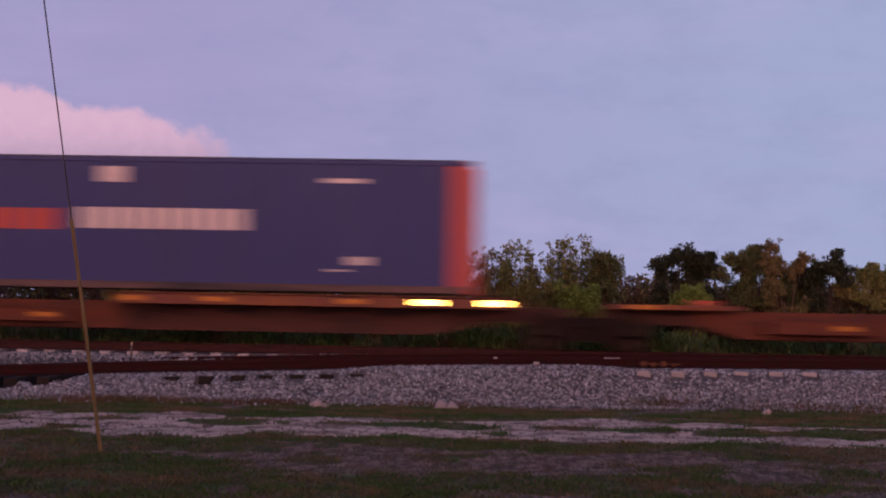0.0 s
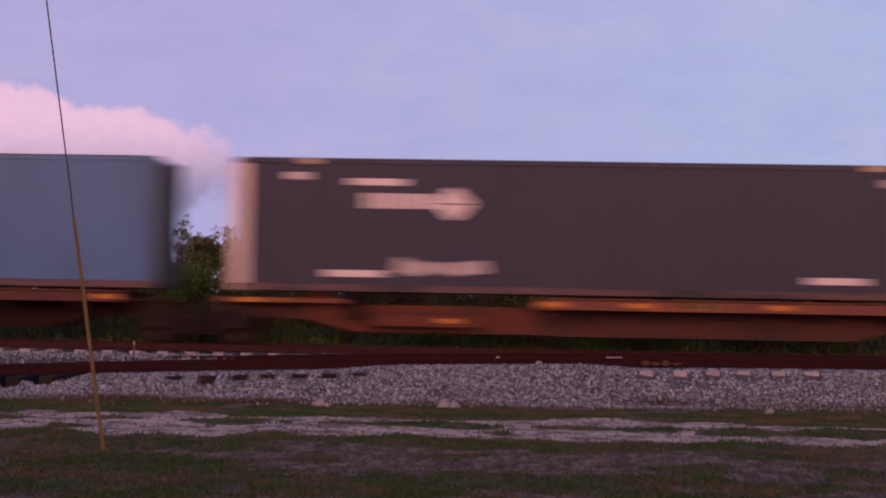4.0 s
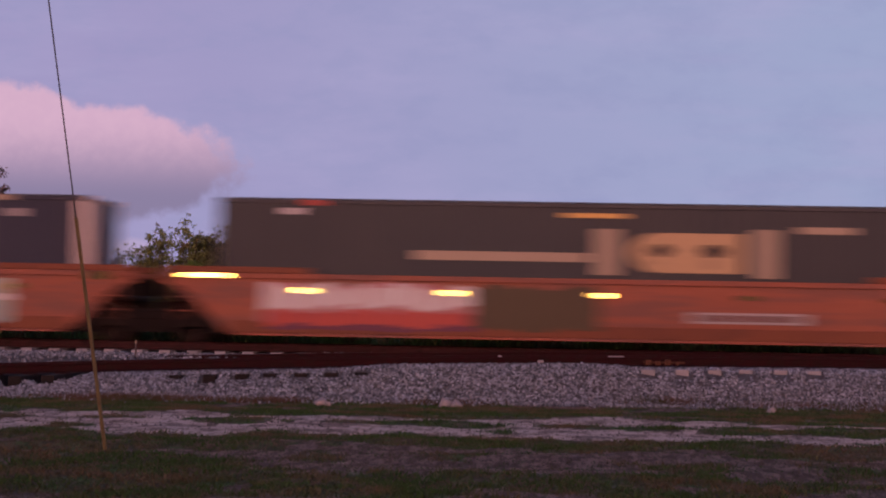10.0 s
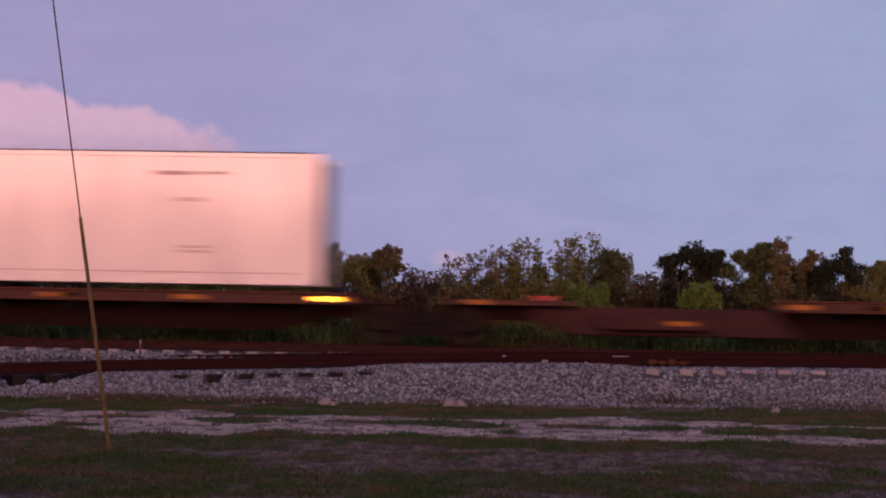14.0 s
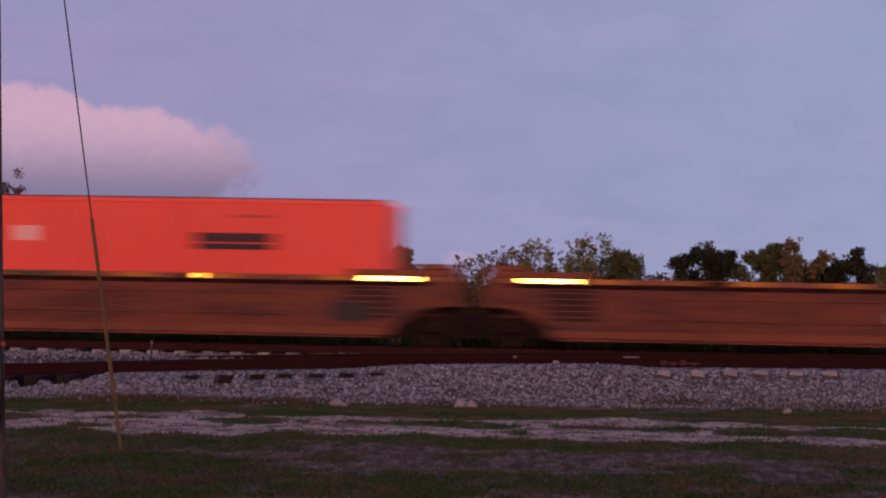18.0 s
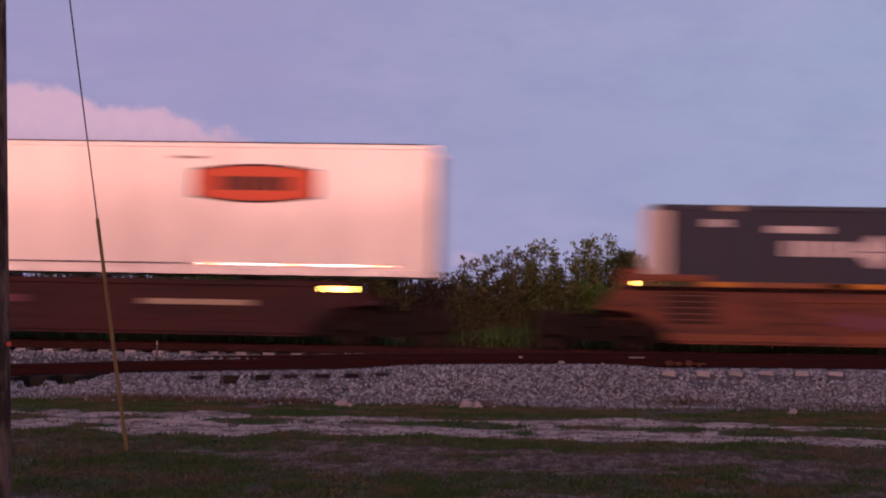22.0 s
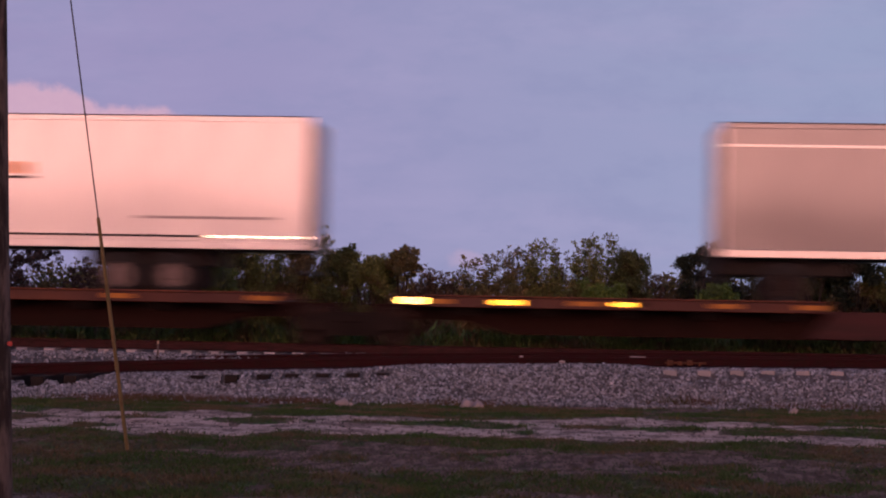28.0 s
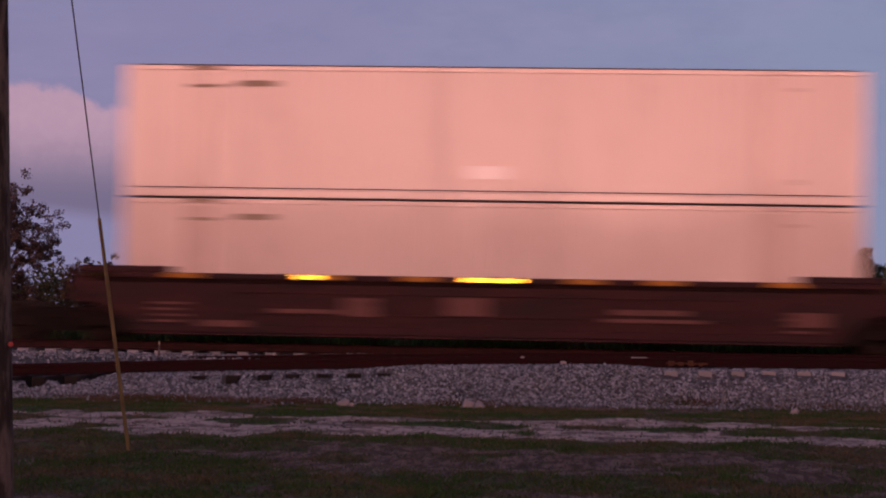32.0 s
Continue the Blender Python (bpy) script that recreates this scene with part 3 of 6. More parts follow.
def rail_form(points):
    """Rail section swept along points of the rail's top."""
    n, vs, fs = len(RAIL), [], []
    for x, y, z in points:
        vs += [(x, y + a, z - 0.176 + b) for a, b in RAIL]
    for i in range(len(points) - 1):
        for k in range(n):
            fs.append((i * n + k, i * n + (k + 1) % n, (i + 1) * n + (k + 1) % n, (i + 1) * n + k))
    f = Form()
    f.add(vs, fs)
    f.f += [tuple(range(n)), tuple(range(len(vs) - n, len(vs)))]
    return f


def tie_form(w, length, h):
    return Form().box(-w / 2, w / 2, -length / 2, length / 2, -h, 0, 0.012)


def build_tracks():
    main = thing("main_track", pose(0, 0, 0), "main railway track with worn steel rails on buried ties", "railway track", kind="structure")
    for side in (-0.7525, 0.7525):
        part("rail", rail_form([(x, TRAIN_Y + side, RAIL_Z) for x in (-760, -200, -40, 0, 40, 200, 760)]), worn_rail, main)
    tie = shared("tie", lambda: tie_form(0.25, 2.6, 0.2), concrete_tie)
    for k in range(70):
        part("tie", tie, concrete_tie, main, at=(-24 + k * 0.61, TRAIN_Y, RAIL_Z - 0.178))
    siding = thing("siding_track", pose(0, 0, 0), "rusty siding track with dark wooden and pale concrete ties", "railway track", kind="structure")
    xs = np.concatenate((np.arange(-90, -16, 6.0), np.arange(-16, 14.1, 1.0), np.arange(20, 70, 6.0)))
    for off in (0.0, 1.505):
        part("rail", rail_form([(x, siding_y(x) + off, siding_z(x)) for x in xs]), rust_rail, siding, "rusted rail")
    part("closure_rail", rail_form([(x, siding_y(x) + 3.5 - 0.02 * (x + 10), siding_z(x) + 0.03) for x in xs]), rust_rail, siding, "rusted closure rail of the turnout")
    wood = shared("tie", lambda: tie_form(0.235, 2.9, 0.24), wood_tie)
    pale = shared("tie", lambda: tie_form(0.28, 2.85, 0.24), concrete_tie)
    plate = shared("tie_plate", lambda: Form().box(-0.09, 0.09, -0.17, 0.17, 0, 0.016, 0.004).box(-0.05, -0.02, -0.14, -0.11, 0.016, 0.03).box(0.02, 0.05, 0.10, 0.13, 0.016, 0.03), rust_rail)
    places = [(-9.87 - 0.6 * k, wood) for k in range(22)] + [(x, wood) for x in (-9.27, -8.69, -8.05, -7.45, -6.95)]
    places += [(x, wood if x < 0 else pale) for x, deep in HOLLOWS if x > -8] + [(-2.62 + 0.57 * k, wood) for k in range(7)] + [(5.72 + 0.62 * k, pale) for k in range(18)]
    for x, me in places:
        cy = siding_y(x) + 0.7525 - (0.36 if hollow(x)[1] > 0.9 else 0.0)
        t = part("tie", me, me.materials[0], siding, at=(x, cy, siding_z(x) - 0.192 - (0.015 if me is pale else 0.05 if x > -8 else 0.0)), turn=(0, 0, random.uniform(-1, 1)))
        for side in (-0.7525, 0.7525):
            part("tie_plate", plate, rust_rail, t, at=(0, siding_y(x) + 0.7525 - cy + side, 0.001))
    # rail brace and joint bars at the switch
    brace = Form()
    for x0, x1, z1 in ((-0.34, -0.22, -0.05), (-0.15, -0.05, -0.07), (0.03, 0.14, -0.04), (0.24, 0.30, -0.08)):
        brace.box(x0, x1, -0.04, 0.05, -0.15, z1, 0.01)
    brace.box(-0.38, 0.40, 0.0, 0.03, -0.12, -0.08, 0.006)
    part("rail_brace", brace, material("orange_rust", (0.10, 0.040, 0.022), 0.8, 0, (0.045, 0.022, 0.016), 9, (0.4, 0.7)), siding,
         "orange-rusted rail brace", at=(2.35, siding_y(2.35) - 0.13, siding_z(2.35)))


build_ballast()
build_stones()
build_tracks()

# pale scraps lying on the tracks
def scrap(x, y, z, w, d, h, label):
    whole("scrap", Form().box(-w / 2, w / 2, -d / 2, d / 2, 0, h, min(w, d, h) * 0.3), litter, pose(x, y, z, 0, 0, random.uniform(-8, 8)), label, "debris", "scraps by the track")


scrap(1.50, siding_y(1.5) + 0.75, siding_z(1.5) - 0.17, 0.34, 0.09, 0.17, "pale strip of metal lying between the rails")
scrap(-0.72, siding_y(-0.72) + 0.4, siding_z(-0.7) - 0.10, 0.08, 0.08, 0.125, "small pale chip lying between the rails")
scrap(0.05, siding_y(0.05) - 0.16, siding_z(0) - 0.11, 0.12, 0.1, 0.055, "pale stone lying against the rail")
for sx, sy, size in ((-1.55, 30.9, 0.15), (-1.35, 30.8, 0.10), (-3.6, 30.75, 0.12), (-3.45, 30.6, 0.08), (3.9, 31.2, 0.1)):
    rng0 = np.random.default_rng(int(abs(sx) * 100))
    v0, f0 = pebbles(1, np.zeros((1, 3)), (size, size * 1.1), rng0)
    ob = new("pale_rock", raw_mesh("pale_rock", v0, f0, litter))
    ob.matrix_basis = pose(sx, sy, ground_z(sx, sy) + size * 0.3)
    tagged(ob, "broken lump of pale rock at the ballast's foot", "rock", "pale rocks")
post = thing("marker_post", pose(-8.2, 37.4, ground_z(-8.2, 37.4)), "short post with a white cap between the tracks", "marker post")
part("stake", Form().tube((0, 0, -0.05), (0, 0, 0.33), 0.022, 0.018, 8), wire_steel, post, smooth=True)
part("cap", Form().tube((0, 0, 0.27), (0, 0, 0.34), 0.02, 0.018, 8), decal_tan, post, "white cap", smooth=True)


# ---- pole and its guy ----
def build_pole():
    px, py, lean = -4.18, 13.5, 0.035
    pole = thing("utility_pole", pose(px, py, -0.3), "weathered brown wooden utility pole, slightly leaning", "utility pole")
    f, n, rings = Form(), 20, 30
    vs, fs = [], []
    for j in range(rings + 1):
        z = 11.8 * j / rings
        r = 0.165 - 0.045 * j / rings
        for k in range(n):
            a = k * math.tau / n
            rr = r * (1 + 0.02 * noise.noise((math.cos(a) * 2, math.sin(a) * 2, z * 0.6)))
            vs.append((rr * math.cos(a) - lean * z, rr * math.sin(a), z))
    for j in range(rings):
        for k in range(n):
            fs.append((j * n + k, j * n + (k + 1) % n, (j + 1) * n + (k + 1) % n, (j + 1) * n + k))
    fs.append(tuple(range(len(vs) - n, len(vs))))
    f.add(vs, fs)
    part("shaft", f, pole_wood, pole, smooth=True)
    part("reflector", Form().tube((0.13, -0.10, 1.515), (0.143, -0.110, 1.515), 0.019, 0.019, 14), decal_red, pole, "small red reflector", smooth=True)
    anchor, top = Vector((-4.41, 18.8, 0.0)), Vector((-4.642, py + 0.10, 9.9))
    guy = thing("guy_wire", pose(*anchor), "steel guy wire with a yellow plastic guard at its foot", "guy wire")
    way = (top - anchor)
    part("wire", Form().tube(-0.04 * way / way.length, way, 0.0075, 0.0075, 6), wire_steel, guy, smooth=True)
    unit = way / way.length
    part("guard", Form().tube(0.05 * unit, 2.66 * unit, 0.021, 0.017, 10), guard_yellow, guy, "faded yellow plastic guard", smooth=True)
    part("anchor_rod", Form().tube(-0.12 * unit, 0.12 * unit, 0.016, 0.016, 8), wire_steel, guy, smooth=True)


build_pole()


# ---- plants ----
def blades(spots, heights, width, rng, lean=0.5):
    n = len(spots)
    h = rng.uniform(*heights, n)
    ang, tip = rng.uniform(0, math.tau, n), rng.uniform(0, math.tau, n)
    w = np.stack((np.cos(ang), np.sin(ang), np.zeros(n)), 1) * (width * rng.uniform(0.6, 1.3, n))[:, None]
    out = np.stack((np.cos(tip), np.sin(tip), np.zeros(n)), 1) * (h * lean * rng.uniform(0.1, 1, n))[:, None]
    up = np.zeros((n, 3))
    up[:, 2] = h
    p = np.asarray(spots)
    vs = np.stack((p - w, p + w, p + up * 0.6 + out * 0.4 + w * 0.6, p + up * 0.6 + out * 0.4 - w * 0.6, p + up + out), 1)
    base = (np.arange(n) * 5)[:, None]
    quads = (np.array([[0, 1, 2]]) + base, np.array([[0, 2, 3]]) + base, np.array([[3, 2, 4]]) + base)
    return vs.reshape(-1, 3), np.concatenate(quads)


def build_clods():
    """Crumbs of earth on the sandy lane."""
    rng = np.random.default_rng(31)
    spots = []
    for _ in range(2600):
        x, y = rng.uniform(-12, 10), rng.normal(24.6, 1.9)
        spots.append((x, y, ground_z(x, y) + 0.05 * noise.noise((x * 0.5, y * 0.9, 0))))
    vs, fs = pebbles(len(spots), np.array(spots), (0.008, 0.024), rng)
    mat = material("earth_clods", (0.26, 0.21, 0.20), 0.95, 0, (0.09, 0.07, 0.055), 4, (0.4, 0.6), 0.2, 40, island=0.8)
    tagged(new("earth_clods", raw_mesh("earth_clods", vs, fs, mat)), "crumbs of sandy earth scattered on the lane", "soil", kind="stuff")


def build_grass():
    rng = np.random.default_rng(8)
    spots = []
    while len(spots) < 80000:
        y = 13.5 + 8.5 * rng.random()
        x = -0.055 * y + rng.uniform(-0.275, 0.275) * y
        if rng.random() < 0.25 + 0.75 * grassy(x, y):
            spots.append((x, y, ground_z(x, y) - 0.015 + lumps(x, y)))
    vs, fs = blades(spots, (0.012, 0.042), 0.009, rng, 1.5)
    tagged(new("lawn_grass", raw_mesh("lawn_grass", vs, fs, grass_mat)), "short dark dry grass in the foreground", "grass", kind="stuff")
    spots = []
    while len(spots) < 80000:
        x = rng.uniform(-12, 10)
        toe = siding_y(x) - 2.4
        y = rng.uniform(21.8, toe + 0.4)
        if rng.random() < grassy(x, y) ** 3:
            spots.append((x, y, ground_z(x, y) - 0.015 + lumps(x, y) * (1.0 if y < 30 else 0.4)))
    for cx, off, wide, count in ((2.15, 0.35, 0.32, 900), (4.95, 0.3, 0.16, 500), (-1.0, 0.15, 0.35, 500), (-7.6, 0.1, 0.9, 900)):
        for _ in range(count):
            x = cx + rng.normal(0, wide)
            y = siding_y(x) - 2.35 + off + rng.normal(0, 0.12)
            spots.append((x, y, ground_z(x, y) - 0.01))
    made = 0
    while made < 1500:
        y = 14.0 + 17.0 * rng.random() ** 1.3
        x = -0.055 * y + rng.uniform(-0.265, 0.265) * y
        if grassy(x, y) < 0.55 or y > siding_y(x) - 2.2:
            continue
        made += 1
        for _ in range(30):
            a, b = x + rng.normal(0, 0.09), y + rng.normal(0, 0.12)
            spots.append((a, b, ground_z(a, b) - 0.005 + lumps(a, b) * (1.0 if b < 30 else 0.4)))
    vs, fs = blades(spots, (0.015, 0.062), 0.009, rng, 1.5)
    tagged(new("verge_grass", raw_mesh("verge_grass", vs, fs, weed_mat)), "tufts of green grass along the ballast's foot", "grass", kind="stuff")
    spots = []
    for cx, off, wide, deep, count in ((-7.0, -0.05, 0.8, 0.22, 2600), (-4.6, -0.15, 0.7, 0.18, 1300), (-1.6, -0.1, 0.5, 0.15, 500), (2.3, 0.3, 0.4, 0.12, 900), (4.4, 0.1, 0.8, 0.2, 900), (6.2, 0.05, 0.6, 0.2, 700)):
        for _ in range(count):
            x = cx + rng.normal(0, wide)
            y = siding_y(x) - 2.4 + off + rng.normal(0, deep)
            spots.append((x, y, ground_z(x, y) - 0.01))
    vs, fs = blades(spots, (0.04, 0.14), 0.007, rng, 0.9)
    dry_mat = material("dry_weed_stalks", (0.16, 0.098, 0.066), 0.8, 0, (0.075, 0.085, 0.032), 1.1, (0.45, 0.6), 0.2, 6, island=0.6, spec=0.1)
    tagged(new("dry_weeds", raw_mesh("dry_weeds", vs, fs, dry_mat)), "dry brown weeds along the ballast's foot", "weeds", kind="stuff")
    spots = []
    while len(spots) < 60000:
        x = rng.uniform(-20, 18)
        y = 43.2 + abs(rng.normal(0, 1.3))
        lush = noise.noise((x * 0.7, y * 0.8, 2)) + 0.6 * noise.noise((x * 2.3, y * 1.4, 7))
        if lush + rng.uniform(-0.5, 0.5) > -0.2:
            spots.append((x, y, ground_z(x, y) - 0.03 + max(0.12, 0.42 + 0.55 * lush) * rng.random() ** 1.3))
    vs, fs = blades(spots, (0.06, 0.22), 0.030, rng, 1.1)
    tall_mat = material("tall_weed_leaves", (0.15, 0.24, 0.070), 0.7, 0, (0.17, 0.115, 0.065), 1.4, (0.42, 0.62), 0.1, 6, island=0.75)
    tagged(new("tall_weeds", raw_mesh("tall_weeds", vs, fs, tall_mat)), "leafy green weeds growing behind the main track", "weeds", kind="stuff")


def leaf_cloud(centres, spread, per, size, rng):
    """Small bent leaves about the given centres."""
    n = len(centres) * per
    c = np.repeat(np.asarray(centres), per, 0) + np.clip(rng.normal(0, 1, (n, 3)), -1.7, 1.7) * np.repeat(np.asarray(spread), per)[:, None] * [1, 1, 0.85]
    a = rng.normal(0, 1, (n, 3))
    a /= np.linalg.norm(a, axis=1)[:, None]
    b = np.cross(a, rng.normal(0, 1, (n, 3)))
    b /= np.linalg.norm(b, axis=1)[:, None]
    s = (size * rng.uniform(0.6, 1.4, n))[:, None]
    vs = np.stack((c - a * s, c + b * s * 0.42, c + a * s, c - b * s * 0.42), 1)
    fs = np.array([[0, 1, 2, 3]]) + (np.arange(n) * 4)[:, None]
    return vs.reshape(-1, 3), fs


def bush(name, x, y, height, width, leaf, seed, label, style="shoots", density=1.0, size=0.05, kind_word="bush"):
    """A shrub or small tree: upright leafy shoots, or limbs that carry rounded clumps of leaves with gaps between."""
    rng = np.random.default_rng(seed)
    plant = thing(name, pose(x, y, ground_z(x, y) - 0.05), label, kind_word)
    tips, spreads, counts = [], [], []
    stems = 5 if kind_word == "bush" else 2
    woods = [Form() for _ in range(stems)]
    thick = 0.014 * height / 3.5
    if style == "shoots":
        forks = []
        for k in range(stems):
            u = -0.8 + 1.6 * k / (stems - 1) + rng.uniform(-0.12, 0.12)
            foot = Vector((0.25 * width * u, rng.uniform(-0.3, 0.3), 0.0))
            forks.append(foot + Vector((0.06 * width * u, rng.uniform(-0.1, 0.1), height * rng.uniform(0.10, 0.18))))
            woods[k].tube(foot, forks[k], thick * 2.4, thick * 1.8, 6, False)
        for k in range(int(17 * width) + 6):
            u, v = rng.uniform(-1, 1), rng.uniform(-1, 1)
            top = height * (1 - 0.20 * abs(u) ** 2.5) * (rng.uniform(0.90, 1.0) if k % 3 == 0 else rng.uniform(0.40, 0.92))
            at = min(range(stems), key=lambda q: abs(forks[q].x - 0.4 * width * u))
            foot, wood = forks[at], woods[at]
            end = Vector((0.50 * width * u + rng.normal(0, 0.07), 0.6 * v, top))
            mid = foot.lerp(end, 0.45) + Vector((0.10 * width * u, 0.15 * v, 0))
            wood.tube(foot, mid, thick, thick * 0.7, 5, False)
            wood.tube(mid, end, thick * 0.7, 0.004, 5, False)
            for q in np.linspace(0.0, 1.0, 10):
                p = foot.lerp(mid, q * 2) if q < 0.5 else mid.lerp(end, q * 2 - 1)
                if rng.random() < 0.10:
                    continue
                tips.append(tuple(p + Vector(rng.normal(0, 0.08, 3))))
                spreads.append(rng.uniform(0.11, 0.22) * (1.15 - 0.62 * q))
                counts.append(int(78 * density * (1.25 - 0.85 * q)))
            if top > 0.84 * height:
                for _ in range(2):
                    twig = end + Vector((rng.normal(0, 0.10), rng.normal(0, 0.08), rng.uniform(0.04, 0.24)))
                    wood.tube(end, twig, 0.005, 0.003, 4, False)
                    tips.append(tuple(twig))
                    spreads.append(0.035)
                    counts.append(7)
    else:
        open_crown, roots = style == "open", []
        clumps = int((26 if open_crown else 20) * max(1.0, width / 1.6))
        for k in range(clumps):
            a, up = rng.uniform(0, math.tau), rng.uniform(0.28 if kind_word == "tree" else 0.05, 0.93) if k % 3 else rng.uniform(0.72, 0.95)
            reach = 0.5 * width * math.sqrt(max(0.06, 1 - (abs(up - 0.55) / 0.50) ** 2)) * rng.uniform(0.45, 0.95)
            end = Vector((math.cos(a) * reach, math.sin(a) * reach * 0.8, height * up))
            fork = Vector((0.12 * width * math.cos(a), 0.1 * math.sin(a), height * rng.uniform(0.12, 0.35)))
            wood = woods[k % stems]
            if k < stems:
                roots.append(fork)
                wood.tube(Vector((0.05 * width * (k - 1), 0, 0)), fork, thick * 3.2, thick * 2.2, 6, False)
            fork = roots[k % stems]
            wood.tube(fork, end, thick * 1.6, 0.006, 5, False)
            big = rng.uniform(0.10, 0.17) * min(1.5, max(0.8, width / 2.0))
            for _ in range(7 if open_crown else 6):
                tips.append(tuple(end + Vector(rng.normal(0, big, 3)) * (1.5 if open_crown else 1.0)))
                spreads.append(big * (0.40 if open_crown else 0.75))
                counts.append(int((62 if open_crown else 95) * density))
            for _ in range(2):
                twig = end + Vector((rng.normal(0, 0.12), rng.normal(0, 0.1), rng.uniform(0.05, 0.25)))
                wood.tube(end, twig, 0.006, 0.003, 4, False)
                tips.append(tuple(twig))
                spreads.append(0.045)
                counts.append(10)
    for wood in woods:
        part("stem" if stems > 2 else "trunk", wood, bark, plant, smooth=True)
    tips, spreads, counts = np.array(tips), np.array(spreads), np.array(counts)
    vs, fs = leaf_cloud(np.repeat(tips, counts, 0), np.repeat(spreads, counts), 1, size, rng)
    vs[:, 2] = np.maximum(vs[:, 2], 0.06)
    part("crown", raw_mesh("crown", vs, fs, leaf), leaf, plant)
    return plant


def build_woods():
    tall = "dense olive-green bush of upright leafy shoots"
    thin = "olive-brown bush with upright open twigs"
    low = "low russet scrub bush with thin twigs"
    dark = "dense dark green rounded bush"
    rows = (
        (-17.3, 54.0, 4.65, 4.8, leaf_purple, 1, "open", "tree", "purplish-brown tree with a loose open crown"),
        (-14.6, 57.0, 2.35, 2.0, leaf_purple, 2, "open", "bush", low), (-13.3, 57.0, 2.2, 1.8, leaf_russet, 3, "shoots", "bush", low),
        (-12.1, 55.0, 3.00, 1.5, leaf_olive, 4, "shoots", "bush", tall), (-11.3, 54.5, 3.35, 1.5, leaf_olive, 5, "shoots", "bush", tall),
        (-10.55, 54.0, 3.80, 1.4, leaf_olive, 6, "shoots", "bush", "tall olive-green bush that overtops its neighbours"),
        (-9.9, 54.8, 3.40, 1.4, leaf_dark, 7, "clumps", "bush", dark), (-9.75, 52.0, 2.35, 1.1, leaf_fresh, 8, "clumps", "bush", "small bright green rounded bush"),
        (-9.3, 54.3, 3.50, 1.5, leaf_olive, 9, "shoots", "bush", tall), (-8.6, 54.9, 3.50, 1.4, leaf_olive, 10, "shoots", "bush", tall),
        (-8.0, 54.0, 3.65, 1.4, leaf_brown, 11, "clumps", "bush", "brownish-green bush with leafy tips"), (-7.35, 54.6, 3.60, 1.3, leaf_olive, 12, "shoots", "bush", tall),
        (-6.6, 54.5, 3.20, 1.6, leaf_dark, 13, "clumps", "bush", dark), (-5.8, 54.5, 2.95, 1.7, leaf_olive, 14, "clumps", "bush", "olive-green rounded bush with leafy tips"),
        (-5.1, 55.0, 2.70, 1.2, leaf_dark, 15, "clumps", "bush", dark), (-4.65, 54.2, 3.10, 0.8, leaf_brown, 16, "open", "bush", "thin russet bush with open twigs"),
        (-4.0, 56.0, 2.45, 1.3, leaf_russet, 17, "shoots", "bush", low), (-3.3, 56.0, 2.30, 1.5, leaf_russet, 18, "shoots", "bush", low),
        (-2.6, 54.5, 2.80, 1.1, leaf_brown, 19, "shoots", "bush", thin), (-1.85, 54.5, 3.05, 1.1, leaf_brown, 20, "shoots", "bush", thin),
        (-1.2, 55.0, 3.15, 1.1, leaf_brown, 21, "shoots", "bush", thin), (-0.55, 54.5, 3.35, 1.1, leaf_olive, 22, "shoots", "bush", thin),
        (0.2, 54.8, 3.30, 1.1, leaf_brown, 23, "shoots", "bush", thin), (0.85, 54.3, 3.45, 1.1, leaf_olive, 24, "shoots", "bush", thin),
        (1.45, 54.5, 3.50, 1.0, leaf_olive, 25, "shoots", "bush", thin), (2.0, 53.6, 3.15, 0.9, leaf_dark, 26, "clumps", "bush", "tall green bush with a rounded top"),
        (1.2, 52.3, 2.05, 1.4, leaf_fresh, 27, "clumps", "bush", "bright green bush in the hedgerow"),
        (2.9, 56.5, 2.35, 1.6, leaf_russet, 28, "shoots", "bush", low), (4.15, 55.0, 3.50, 1.5, leaf_night, 29, "clumps", "tree", "small dark tree with a clumpy crown"),
        (5.0, 55.2, 3.15, 1.1, leaf_night, 30, "clumps", "tree", "small dark tree with a rounded crown"),
        (4.4, 52.2, 2.00, 1.0, leaf_fresh, 31, "clumps", "bush", "small bright green bush standing under a dark tree"),
        (3.4, 57.0, 2.30, 1.6, leaf_brown, 36, "shoots", "bush", low),
        (6.0, 54.5, 3.20, 1.3, leaf_dark, 32, "clumps", "bush", dark), (6.7, 54.8, 3.40, 1.3, leaf_dark, 33, "clumps", "bush", dark),
        (7.35, 54.3, 3.55, 1.5, leaf_brown, 44, "clumps", "bush", "tall brownish-green bush with a rounded top"), (8.0, 55.5, 3.00, 1.3, leaf_dark, 35, "clumps", "bush", dark),
        (8.7, 55.0, 3.30, 1.5, leaf_night, 37, "clumps", "bush", "dark domed bush in the hedgerow"), (9.7, 55.0, 3.00, 1.5, leaf_olive, 38, "clumps", "bush", "olive-green rounded bush with leafy tips"),
        (10.7, 55.0, 3.05, 1.6, leaf_dark, 39, "clumps", "bush", dark), (12.0, 55.0, 2.9, 2.2, leaf_olive, 40, "shoots", "bush", "olive-green bush at the hedgerow's end"),
    )
    for x, y, h, w, leaf, seed, style, word, label in rows:
        bush("shrub" if word == "bush" else "tree", x, y, h, w, leaf, seed, label, style, kind_word=word)
    rng = np.random.default_rng(77)
    tips, spreads = [], []
    for _ in range(4200):
        x = rng.uniform(-26, 22)
        y = rng.uniform(56.5, 62)
        top = 2.0 + 0.7 * noise.noise((x * 0.35, 0, 4)) + 0.3 * noise.noise((x * 1.4, y, 4))
        tips.append((x, y, 0.35 + rng.random() * top))
